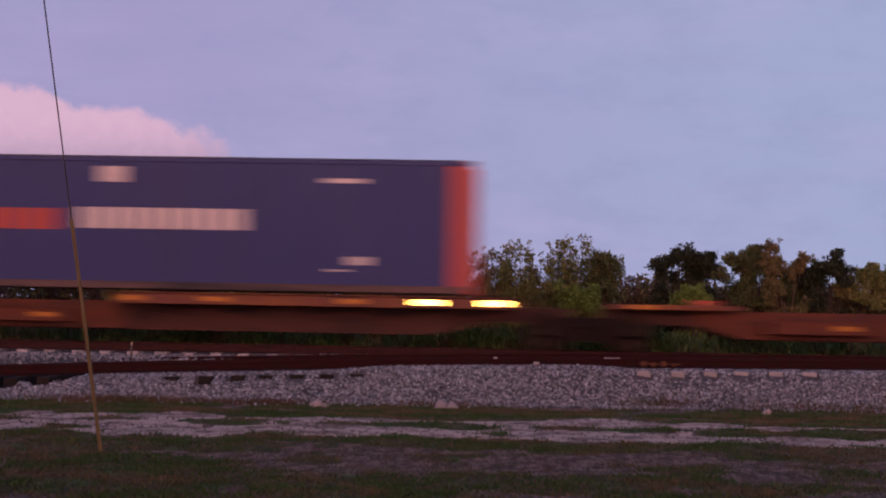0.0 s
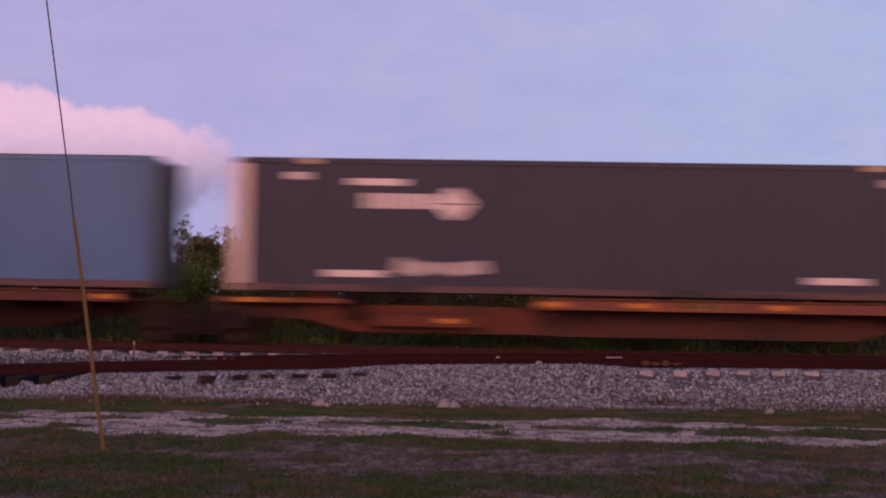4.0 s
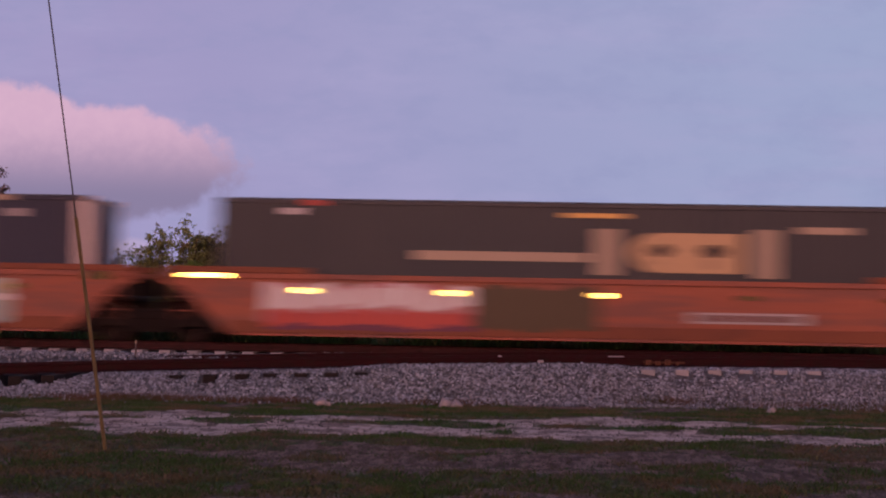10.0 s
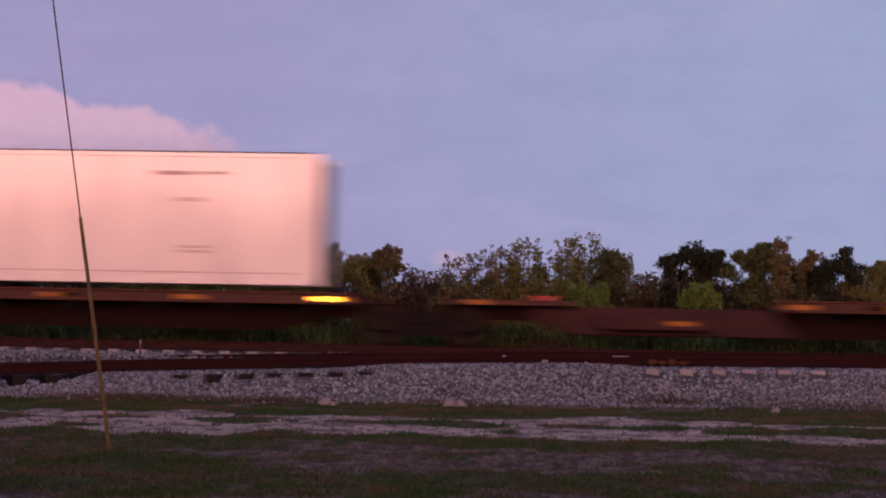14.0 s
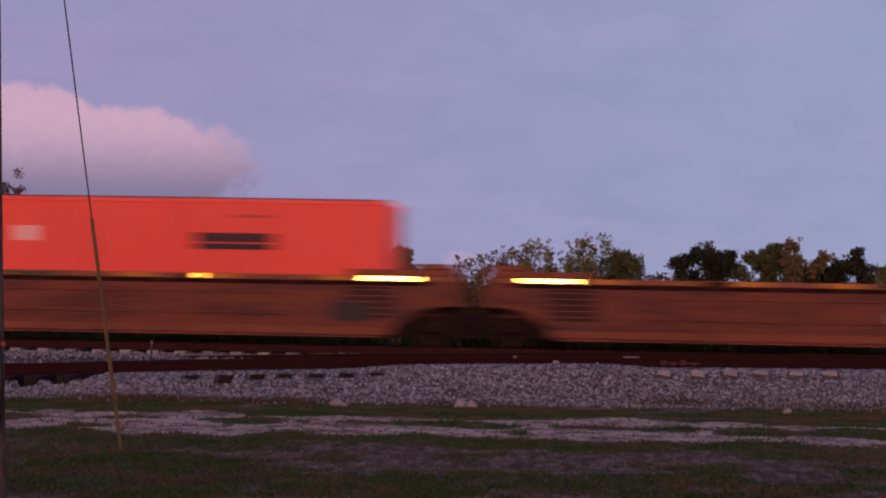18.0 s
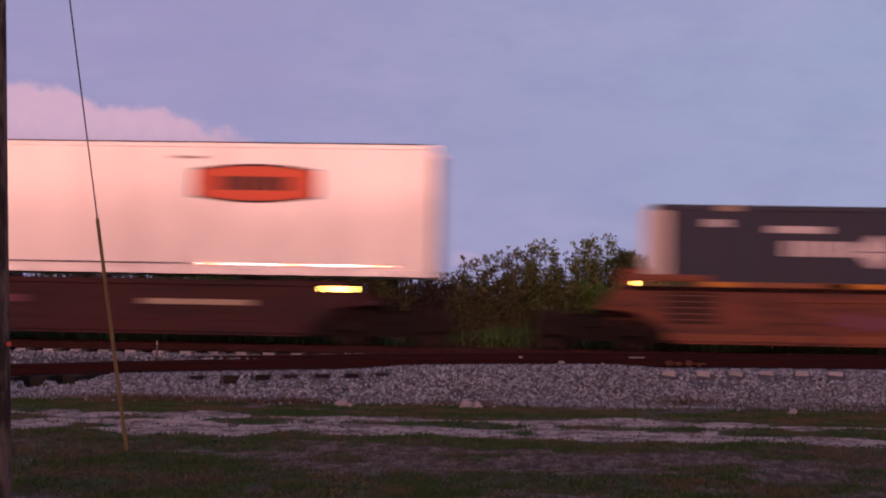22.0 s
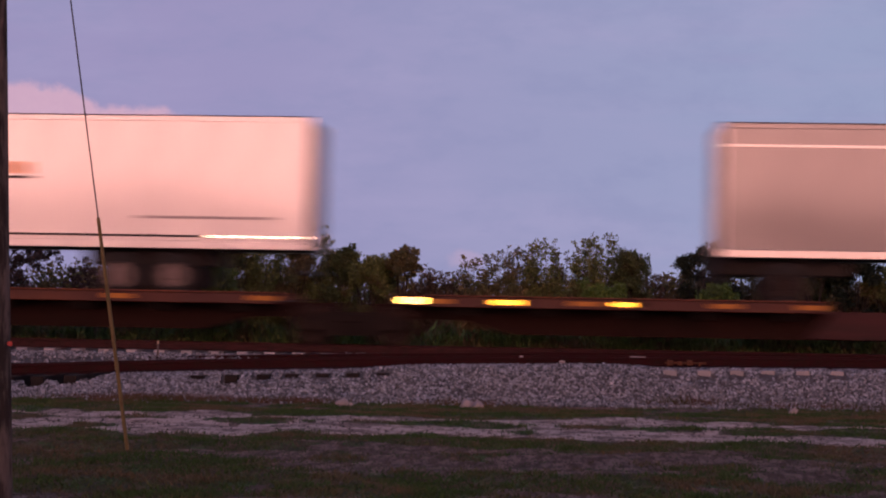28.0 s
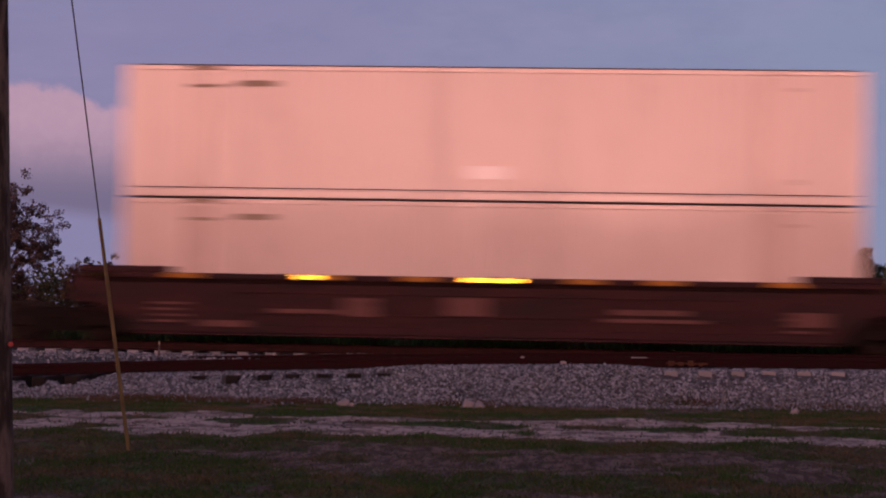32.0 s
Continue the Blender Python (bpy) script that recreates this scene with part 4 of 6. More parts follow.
        spreads.append(rng.uniform(0.15, 0.35))
    for _ in range(1500):
        x = rng.uniform(3.6, 14)
        tips.append((x, rng.uniform(56.0, 58.0), 0.35 + rng.random() * (2.1 + 0.25 * noise.noise((x * 1.6, 0, 9)))))
        spreads.append(rng.uniform(0.15, 0.3))
    vs, fs = leaf_cloud(tips, spreads, 26, 0.085, rng)
    tagged(new("far_scrub", raw_mesh("far_scrub", vs, fs, leaf_brown)), "thicket of brownish scrub behind the bushes", "scrub", kind="stuff")
    # unseen trees behind the camera, added to be mirrored in the trailers' sides
    tips, spreads = [], []
    for _ in range(4200):
        x = rng.uniform(-70, 70)
        y = rng.uniform(-46, -38)
        top = 8.6 + 3.4 * noise.noise((x * 0.09, 0, 7)) + 1.6 * noise.noise((x * 0.35, 0, 8))
        tips.append((x, y, rng.random() * top))
        spreads.append(0.5)
    vs, fs = leaf_cloud(tips, spreads, 10, 0.32, rng)
    tagged(new("rear_woods", raw_mesh("rear_woods", vs, fs, leaf_dark)), "dark belt of unseen trees behind the camera", "woods", kind="stuff")


build_clods()
build_grass()
build_woods()


# ---- reflectors: sheets of corner prisms ----
def prism_form(length, height):
    """Rows of three-sided hollow corners, open towards -y, that send light back where it came from."""
    rows = 4 if height > 0.06 else 2
    rise = height / rows
    a = rise * 2 / math.sqrt(3)
    deep = a / math.sqrt(6)
    f = Form()
    n = max(1, int(length / a))
    for r in range(rows):
        z0 = -height / 2 + r * rise
        for k in range(2 * n):
            x0 = -length / 2 + k * a / 2
            if k % 2 == 0:
                tri = ((x0, z0), (x0 + a, z0), (x0 + a / 2, z0 + rise))
            else:
                tri = ((x0, z0 + rise), (x0 + a, z0 + rise), (x0 + a / 2, z0))
            cx, cz = sum(p[0] for p in tri) / 3, sum(p[1] for p in tri) / 3
            vs = [(x, 0, z) for x, z in tri] + [(cx, deep, cz)]
            f.add(vs, [(0, 1, 3), (1, 2, 3), (2, 0, 3)])
    return f


def reflector(parent, x, y, z, length, mat, height=0.10, label="yellow reflective strip"):
    """A reflective strip with its backing plate, on the side that faces -y (or +y when y is positive)."""
    turn = 180 if y > 0 else 0
    me = shared(("reflector", round(length, 2), height), lambda: prism_form(length, height), mat)
    r = part("reflector", me, mat, parent, label, at=(x, y, z), turn=(0, 0, turn))
    return r


def worn_strip(parent, x, y, z, length):
    """A reflective strip in flat dull yellow: its weak glint is put into the colour."""
    me = shared(("worn_strip", round(length, 2)), lambda: Form().box(-length / 2, length / 2, -0.004, 0.004, -0.05, 0.05), dull_yellow)
    return part("worn_strip", me, dull_yellow, parent, "dull yellow strip", at=(x, y, z))


# ---- railway cars ----
def wheel_form(r, y0, sign):
    f, n = Form(), 28
    outline = [(r, 0.0), (r - 0.005, 0.10), (r - 0.05, 0.11), (r - 0.07, 0.075), (0.14, 0.05), (0.12, 0.10), (0.0, 0.10)]
    outer = [(r + 0.03, 0.0), (r + 0.03, -0.03), (r - 0.04, -0.035), (0.14, 0.0), (0.0, 0.0)]
    vs, fs = [], []
    prof = outline[::-1] + outer
    for rad, off in prof:
        for k in range(n):
            a = k * math.tau / n
            vs.append((rad * math.cos(a), y0 + sign * off, rad * math.sin(a)))
    for j in range(len(prof) - 1):
        for k in range(n):
            fs.append((j * n + k, j * n + (k + 1) % n, (j + 1) * n + (k + 1) % n, (j + 1) * n + k))
    return f.add(vs, fs)


TRUCKS = []


def truck(s):
    """Two-axle truck under a car's end or between two car units."""
    if TRUCKS:
        t = copy_thing(TRUCKS[0], pose(0, 0, 0))
        TRUCKS.append(t)
        return rides(t, s, TRAIN_Y, RAIL_Z)
    t = thing("railway_truck", pose(0, 0, 0), "dark steel two-axle railway truck with worn wheels", "railway truck", "railway trucks")
    TRUCKS.append(t)
    half, r = 0.89, 0.43
    frame_outline = [(-1.22, 0.36), (-1.22, 0.56), (-0.95, 0.66), (-0.55, 0.74), (0.55, 0.74), (0.95, 0.66), (1.22, 0.56), (1.22, 0.36),
                     (0.72, 0.36), (0.42, 0.22), (-0.42, 0.22), (-0.72, 0.36)]
    for y in (-1.02, 1.02):
        side = part("side_frame", Form().sheet(frame_outline, y - 0.07, y + 0.07), car_dark, t)
        for x in (-half, half):
            part("bearing_cap", Form().tube((x, y - 0.11 * (1 if y < 0 else -1), 0.43), (x, y, 0.43), 0.10, 0.13, 12), wheel_steel, side, smooth=True)
        for k in (-0.2, 0.0, 0.2):
            part("spring", Form().tube((k, y * 1.04, 0.28), (k, y * 1.04, 0.52), 0.07, 0.07, 10), car_dark, side, smooth=True)
    part("bolster", Form().box(-0.24, 0.24, -1.15, 1.15, 0.50, 0.68, 0.03), car_dark, t)
    for x in (-half, half):
        part("axle", Form().tube((x, -0.95, r), (x, 0.95, r), 0.085, 0.085, 12), wheel_steel, t, smooth=True)
        for sgn in (-1, 1):
            wheel = part("wheel", wheel_form(r, 0.72 * sgn, sgn), wheel_steel, t, at=(x, 0, r), smooth=True)
            part("tread", Form().tube((0, (0.725 if sgn > 0 else -0.818), 0), (0, (0.818 if sgn > 0 else -0.725), 0), r + 0.002, r + 0.002, 28, False), tread_steel, wheel, "polished running tread", smooth=True)
    return rides(t, s, TRAIN_Y, RAIL_Z)


def coupler(parent, x, sgn, mat):
    part("coupler", Form().box(min(x, x + sgn * 1.25), max(x, x + sgn * 1.25), -0.09, 0.09, 0.62, 0.80, 0.02)
         .box(min(x + sgn * 1.1, x + sgn * 1.42), max(x + sgn * 1.1, x + sgn * 1.42), -0.16, 0.16, 0.58, 0.86, 0.04), mat, parent)


def spine_car(left, right, flip, tone, trailer=False, ends="", label="", glints=(), lift=0.0, empty=False):
    """One unit of a low intermodal car: centre sill, wheel deck with raised edges, container saddles, hitch."""
    length = right - left
    h = length / 2
    edge = deck_edge if tone is spine_orange else deck_edge_dark
    car = thing("spine_car", pose(0, 0, 0), label or "rust-brown low spine railway car with a worn deck edge", "railway car", "spine cars")
    sill = [(-h + 0.3, 0.62), (-h + 0.3, 0.93), (h - 0.3, 0.93), (h - 0.3, 0.62), (h - 2.3, 0.60), (h - 3.4, 0.30), (-h + 3.4, 0.30), (-h + 2.3, 0.60)]
    d0, d1 = h - 10.3, h - 1.55
    part("center_sill", Form().sheet(sill, -0.42, 0.42), car_brown if tone is spine_orange else grime_shade, car)
    part("side_girder", Form().sheet([(-h + 2.4, 0.925), (-h + 2.4, 0.62), (-h + 3.4, 0.33), (d0 + 0.3, 0.33), (d0 - 0.2, 0.925)], -0.62, 0.62), tone, car)
    part("wheel_deck", Form().box(d0, d1, -1.26, 1.26, 0.93, 0.97, 0.008), tone, car)
    for y in (-1, 1):
        c = part("deck_curb", Form().box(d0, d1, min(y * 1.262, y * 1.345), max(y * 1.262, y * 1.345), 0.880, 1.095, 0.012), edge, car)
        part("curb_lip", Form().box(d0, d1, min(y * 1.262, y * 1.358), max(y * 1.262, y * 1.358), 1.112, 1.138, 0.006), deck_edge, car, "bright lip along the deck")
        # dark strip: the shade of the gap under the lip, as colour
        part("curb_web", Form().box(d0, d1, min(y * 1.264, y * 1.325), max(y * 1.264, y * 1.325), 1.093, 1.114), car_dark, car)
        for x in (d0 + 0.35, d0 + 2.2, d0 + 5.2, d1 - 0.35):
            worn_strip(c, x, y * 1.347, 1.0, 0.5)
        part("side_pocket", Form().box(-h + 3.9, -h + 6.2, min(y * 0.63, y * 1.05), max(y * 0.63, y * 1.05), 0.44, 0.74, 0.03), tone, car)
        worn_strip(car, -h + 5.6, y * 1.052, 0.60, 0.44)
        part("end_ledge", Form().box(-h + 0.5, -h + 3.3, min(y * 0.2, y * 1.16), max(y * 0.2, y * 1.16), 0.935, 1.05, 0.015), edge, car)
        worn_strip(car, -h + 1.2, y * 1.162, 0.99, 0.40)
        part("grab_iron", Form().tube((h - 1.3, y * 1.1, 0.55), (h - 1.3, y * 1.1, 1.0), 0.014, None, 6).tube((h - 0.9, y * 1.1, 0.55), (h - 0.9, y * 1.1, 1.0), 0.014, None, 6)
             .tube((h - 1.3, y * 1.1, 0.98), (h - 0.9, y * 1.1, 0.98), 0.014, None, 6), tone, car)
    beam = shared("cross_bearer", lambda: Form().box(-0.11, 0.11, -1.24, 1.24, 0.70, 0.925, 0.015), car_dark)
    for k in range(5):
        part("cross_bearer", beam, car_dark, car, at=(d0 + 0.8 + k * 1.75, 0, 0))
    saddle = shared(("saddle", lift), lambda: Form().box(-0.2, 0.2, -1.25, 1.25, 0.975, 1.188 + lift, 0.02), car_dark)
    short = shared(("saddle_post", lift), lambda: Form().box(-0.16, 0.16, -1.25, 1.25, 0.60, 1.188 + lift, 0.03), car_dark)
    if not trailer and not empty:
        for x in (d0 + 0.9, d1 - 0.5, 0.0 if d0 + 0.9 < -0.5 else h - 12.2):
            part("saddle", saddle if x > d0 else short, car_dark, car, at=(x, 0, 0))
        part("saddle", short, car_dark, car, at=(-h + 3.55, 0, 0))
    top = 2.10 if trailer else 1.16
    x = -h + 2.6
    part("hitch", Form().sheet([(x - 0.5, 0.93), (x - 0.15, top - 0.08), (x - 0.35, top), (x + 0.35, top), (x + 0.15, top - 0.08), (x + 0.5, 0.93)], -0.28, 0.28),
         decal_red if not trailer else car_dark, car, "fifth-wheel hitch stand")
    near = 1 if flip else -1
    for at, high in glints:
        x = (at - h) * (-1 if flip else 1)
        if high == "low":
            part("reflector_bracket", Form().box(x - 0.5, x + 0.5, min(near * 0.40, near * 1.15), max(near * 0.40, near * 1.15), 0.64, 0.90, 0.015), tone, car)
            reflector(car, x, near * 1.168, 0.76, 0.85, prism_lemon, 0.18)
        elif high == "foot":
            part("reflector_bracket", Form().box(x - 0.3, x + 0.3, min(near * 0.40, near * 1.15), max(near * 0.40, near * 1.15), 0.48, 0.66, 0.015), tone, car)
            reflector(car, x, near * 1.168, 0.57, 0.46, prism_yellow if tone is spine_orange else prism_amber, 0.08)
        elif high == "placard":
            part("placard", Form().box(x - 0.25, x + 0.25, min(near * 1.164, near * 1.18), max(near * 1.164, near * 1.18), 0.95, 1.09, 0.004), litter, car, "pale metal placard")
        elif high == "red":
            reflector(car, x, near * 1.178, 1.01, 0.6, prism_red, 0.05, "red reflective strip")
        elif high == "girder":
            reflector(car, x, near * 0.66, 0.83, 0.5, prism_amber, 0.09, "amber reflective strip")
        elif high == "amber":
            reflector(car, x, near * 1.363, 1.0, 0.5, prism_amber, 0.10, "amber reflective strip")
        elif high and d0 < x < d1:
            reflector(car, x, near * 1.363, 1.005, 0.52, prism_yellow, 0.12)
        elif high:
            part("reflector_bracket", Form().box(x - 0.36, x + 0.36, min(near * 0.30, near * 1.17), max(near * 0.30, near * 1.17), 0.90, 1.12, 0.015), tone, car)
            reflector(car, x, near * 1.188, 1.01, 0.56, prism_yellow, 0.14)
        elif x < d0:
            reflector(car, x, near * 0.64, 0.87, 0.46, prism_dull, 0.06)
        else:
            reflector(car, x, near * 1.363, 0.975, 0.46, prism_dull, 0.06)
    for e in ends:
        coupler(car, (h - 0.4) * (1 if e == "r" else -1) * (-1 if flip else 1), (1 if e == "r" else -1) * (-1 if flip else 1), car_dark)
    MOVERS.append((car, (left + right) / 2, TRAIN_Y, RAIL_Z, 180 if flip else 0))
    return car


def well_car(left, right, tone, style="chord", top=1.54, ends="", label="", saddles=0.0, marks=(), strips=()):
    """A well car unit: deep side sills with a top chord and ribs, floor, raised ends over the trucks."""
    length = right - left
    h = length / 2
    car = thing("well_car", pose(0, 0, 0), label or "rust-orange well railway car with a deep side sill", "railway car", "well cars")
    # ends that meet over a shared truck run on to it, coupled ends slope down
    warm, plain = tone in (car_orange, car_faded), style == "side"
    er, el = (0.75 if "r" in ends else 0.36), (0.75 if "l" in ends else 0.36)
    lip = 0.14 if top > 1.4 else 0.0
    faded = plain and top > 1.4
    def end_profile(e):
        """Sill outline from the bottom up at one end, as distances from that end."""
        if faded and e not in ends:
            return [(1.75, 0.25), (1.45, 0.50), (1.0, 0.95), (0.6, top - 0.30), (0.34, top - 0.24)]
        return [(1.80, 0.25), (1.62, 0.50), (1.05, 0.84), (0.3, 0.92), (0.3, 1.02)]

    plate = [(h - d, z) for d, z in end_profile("r")] + [(h - er, top - 0.10), (-h + el, top - 0.10)] + [(d - h, z) for d, z in end_profile("l")[::-1]]
    reach = 3.5 if faded else 2.6
    for y in (-1, 1):
        side = part("side_sill", Form().sheet(plate, y * 1.36 - 0.03, y * 1.36 + 0.03), tone, car)
        part("top_chord", Form().box(-h + el, h - er, y * 1.375 - 0.07, y * 1.375 + 0.07, top - 0.12, top, 0.015), tone if plain or not warm else chord_orange, side)
        if not plain:
            # dark strip that paints the shadow under the top chord
            part("side_channel", Form().box(-h + 0.9, h - 0.9, y * 1.393 - 0.03, y * 1.393 + 0.03, top - 0.215, top - 0.125, 0.008), grime_shade, side)
        part("bottom_flange", Form().box(-h + 1.9, h - 1.9, y * 1.375 - 0.06, y * 1.375 + 0.06, 0.19, 0.248, 0.01), tone, side)
        part("lower_chord", Form().box(-h + 1.75, h - 1.75, y * 1.40 - 0.03, y * 1.40 + 0.03, 0.255, 0.52 if plain else 0.42, 0.012), chord_low if warm else tone, side)
        for sgn, gap in ((-1, el), (1, er)):
            a, b = sorted((sgn * (h - gap), sgn * (h - reach)))
            part("end_step", Form().box(a, b, y * 1.33 - 0.05, y * 1.33 + 0.05, top + 0.005, top + lip * 0.85 + 0.02, 0.012), chord_low if warm else tone, side)
            if not plain and warm:
                a, b = sorted((sgn * (h - gap), sgn * (h - 1.25)))
                part("end_hump", Form().box(a, b, y * 1.34 - 0.04, y * 1.34 + 0.04, top + 0.145, top + 0.27, 0.02), chord_low, side)
                a, b = sorted((sgn * (h - 1.66), sgn * (h - 2.75)))
                # flat plate whose dark brown stands for the shade of a recess
                part("end_recess", Form().box(a, b, y * 1.392 - 0.006, y * 1.392 + 0.006, 0.62, top - 0.24), recess_shade_brown, side, "flat dark plate painting a recess's shade behind a ladder")
                for k in range(5):
                    part("rung", Form().box(a + 0.06, b - 0.06, y * 1.41 - 0.012, y * 1.41 + 0.012, 0.70 + 0.13 * k, 0.72 + 0.13 * k), decal_scuff, side)
                a, b = sorted((sgn * (h - 2.80), sgn * (h - 3.75)))
                part("side_plate", Form().box(a, b, y * 1.40 - 0.012, y * 1.40 + 0.012, 0.43, top - 0.23, 0.004), tone, side)
        if not plain:
            for z in (0.66, top - 0.42):
                part("side_ledge", Form().box(-h + 3.9, h - 3.9, y * 1.40 - 0.032, y * 1.40 + 0.032, z, z + 0.035, 0.006), tone, side)
        rib = shared(("rib", top, plain), lambda: Form().box(-0.035, 0.035, -0.045, 0.045, 0.27, top - 0.13, 0.008), tone)
        n = 9
        for k in range(n):
            if not plain or top < 1.4:
                part("rib", rib, tone, side, at=(-h + 3.95 + k * (length - 7.9) / (n - 1), y * 1.40, 0))
        if style == "chord":
            z = top - 0.06
            for x, w in strips or ((-h + 1.7, 1.15), (-4.1, 0.5), (-0.1, 1.2), (3.4, 0.42), (h - 1.75, 1.15)):
                reflector(side, x, y * 1.462, z, w, prism_amber if tone is car_maroon or w < 0.6 else prism_yellow, 0.09)
            for x in (-h + 2.85, -h + 6.0, -1.4, 2.2, h - 5.5, h - 2.9):
                worn_strip(side, x, y * 1.449, z, 0.8)
        elif strips:
            for x, w in strips:
                reflector(side, x, y * 1.462, top - 0.16, w, prism_yellow, 0.12)
        else:
            for k in range(5):
                reflector(side, -h + 3.2 + k * (length - 6.4) / 4 + 0.25, y * 1.462, top - 0.36, 0.44, prism_yellow)
            for x, e in ((-h + 1.5, "l"), (h - 1.5, "r")):
                if e in ends:
                    reflector(side, x, y * 1.462, top - 0.10, 0.62, prism_amber, 0.18)
                else:
                    at, w, tall = (-h + 1.25, 1.0, 0.09) if e == "l" else (h - 1.1, 0.5, 0.17)
                    reflector(side, at, y * 1.462, top - 0.06 if e == "l" else top - 0.10, w, prism_yellow, tall)
    part("well_floor", Form().box(-h + 1.4, h - 1.4, -1.31, 1.31, 0.20, 0.275, 0.01), car_dark, car)
    for sgn in (-1, 1):
        a, b = sorted((sgn * (h - 1.38), sgn * (h - 0.34)))
        # joined faded cars: end deck darkened for the shade over the truck
        part("end_deck", Form().box(a, b, -1.30, 1.30, 0.90, 1.0, 0.02), car_dark if faded else tone, car)
        a, b = sorted((sgn * (h - 2.0), sgn * (h - 1.2)))
        # added dark plates paint the shade here and hide the load's corners
        for y in (-1.314, 1.314):
            part("end_apron", Form().box(a, b, y - 0.01, y + 0.01, 0.24, 0.895), car_dark, car, "added dark plate standing for the shade behind the sloping sill end")
            if faded and ("r" if sgn > 0 else "l") not in ends:
                c, d = sorted((sgn * (h - 1.3), sgn * (h - 0.3)))
                part("end_web", Form().box(c, d, y - 0.01, y + 0.01, 1.005, top - 0.125), car_dark, car, "added dark plate standing for the shade under the top chord")
        part("end_bulkhead", Form().box(min(sgn * (h - 1.36), sgn * (h - 1.30)), max(sgn * (h - 1.36), sgn * (h - 1.30)), -1.30, 1.30, 0.28, 0.897, 0.02), car_dark, car)
        a, b = sorted((sgn * (h - 1.5), sgn * (h - 0.1)))
        part("draft_sill", Form().box(a, b, -0.35, 0.35, 0.70, 0.897, 0.02), car_dark, car)
        part("ladder", Form().tube((sgn * (h - 1.0), -1.42, 0.5), (sgn * (h - 1.0), -1.42, 1.2), 0.014, None, 6).tube((sgn * (h - 0.6), -1.42, 0.5), (sgn * (h - 0.6), -1.42, 1.2), 0.014, None, 6)
             .tube((sgn * (h - 1.0), -1.42, 0.7), (sgn * (h - 0.6), -1.42, 0.7), 0.012, None, 6).tube((sgn * (h - 1.0), -1.42, 1.0), (sgn * (h - 0.6), -1.42, 1.0), 0.012, None, 6), tone, car)
    if saddles:
        for x in (-h + 3.2, 0.0, h - 3.2):
            part("saddle", Form().box(x - 0.2, x + 0.2, -1.30, 1.30, 0.28, saddles, 0.02), car_dark, car)
    if style == "chord" and not warm:
        for x in (-h + 2.1, h - 2.95):
            for k in range(4):
                decal(car, "bar", decal_scuff, x + 0.1 * (k % 2), 0.46 + 0.13 * k, 0.75, 0.05, -1.442)
    for e in ends:
        coupler(car, (h - 0.3) * (1 if e == "r" else -1), 1 if e == "r" else -1, car_dark)
    for k, (kind, mat, x, z, w, hh) in enumerate(marks):
        decal(car, kind, mat, x - h, z, w, hh, -1.448 - 0.0012 * k)
    MOVERS.append((car, (left + right) / 2, TRAIN_Y, RAIL_Z, 0))
    return car


# ---- marks painted on the loads: plain shapes in their colours ----
def decal(parent, kind, mat, x, z, w, h, y, label=""):
    """A thin mark, its lower left corner at x, z on the plane y."""
    f = Form()
    t = 0.004
    if kind == "bar":
        f.box(x, x + w, y - t, y, z, z + h)
    elif kind == "word":
        n = max(2, round(w / (h * 0.85)))
        for k in range(n):
            a = x + k * w / n
            f.box(a, a + 0.78 * w / n, y - t, y, z, z + h)
    elif kind == "hex":
        c = min(h * 0.5, w * 0.4)
        f.sheet([(x, z + h / 2), (x + c, z), (x + w - c, z), (x + w, z + h / 2), (x + w - c, z + h), (x + c, z + h)], y - t, y)
    elif kind == "oval":
        f.sheet([(x + w / 2 + w / 2 * math.cos(k * math.tau / 24), z + h / 2 + h / 2 * math.sin(k * math.tau / 24)) for k in range(24)], y - t, y)
    elif kind == "arc":
        n = 12
        low = [(x + w * k / n, z + h * 0.75 * math.sin(math.pi * k / n)) for k in range(n + 1)]
        f.sheet(low + [(a, b + h * 0.3) for a, b in low[::-1]], y - t, y)
    elif kind == "banner":
        n = 12
        low = [(x + w * k / n, z + 0.18 * h * math.sin(math.pi * k / n)) for k in range(n + 1)]
        up = [(x + w * k / n, z + h - 0.18 * h * math.sin(math.pi * k / n)) for k in range(n + 1)]
        f.sheet(low + up[::-1], y - t, y)
    elif kind == "plaque":
        n = 12
        low = [(x + w * k / n, z + 0.14 * h * (1 - math.sin(math.pi * k / n))) for k in range(n + 1)]
        up = [(x + w * k / n, z + h - 0.14 * h * (1 - math.sin(math.pi * k / n))) for k in range(n + 1)]
        f.sheet(low + up[::-1], y - t, y)
    elif kind == "shield":
        f.sheet([(x, z + h), (x, z + 0.35 * h), (x + 0.2 * w, z + 0.12 * h), (x + 0.5 * w, z), (x + 0.8 * w, z + 0.12 * h), (x + w, z + 0.35 * h), (x + w, z + h)], y - t, y)
    elif kind == "cloud":
        n, rng = 20, random.Random(int(x * 100) + 3)
        low = [(x + w * k / n, z + h * rng.uniform(0.0, 0.16)) for k in range(n + 1)]
        up = [(x + w * k / n, z + h * rng.uniform(0.86, 1.0)) for k in range(n + 1)]
        f.sheet(low + up[::-1], y - t, y)
    elif kind == "scrawl":
        rng = random.Random(int(x * 100) + 7)
        a = x
        while a < x + w - 0.2:
            b = rng.uniform(0.25, 0.6)
            z0 = z + rng.uniform(0, 0.25) * h
            f.sheet([(a, z0), (a + b, z0 + 0.1 * h), (a + b * 0.9, z + h * rng.uniform(0.6, 1)), (a + b * 0.2, z + h * rng.uniform(0.7, 1))], y - t, y)
            a += b * rng.uniform(0.7, 1.0)
    return part("marking", f, mat, parent, label)


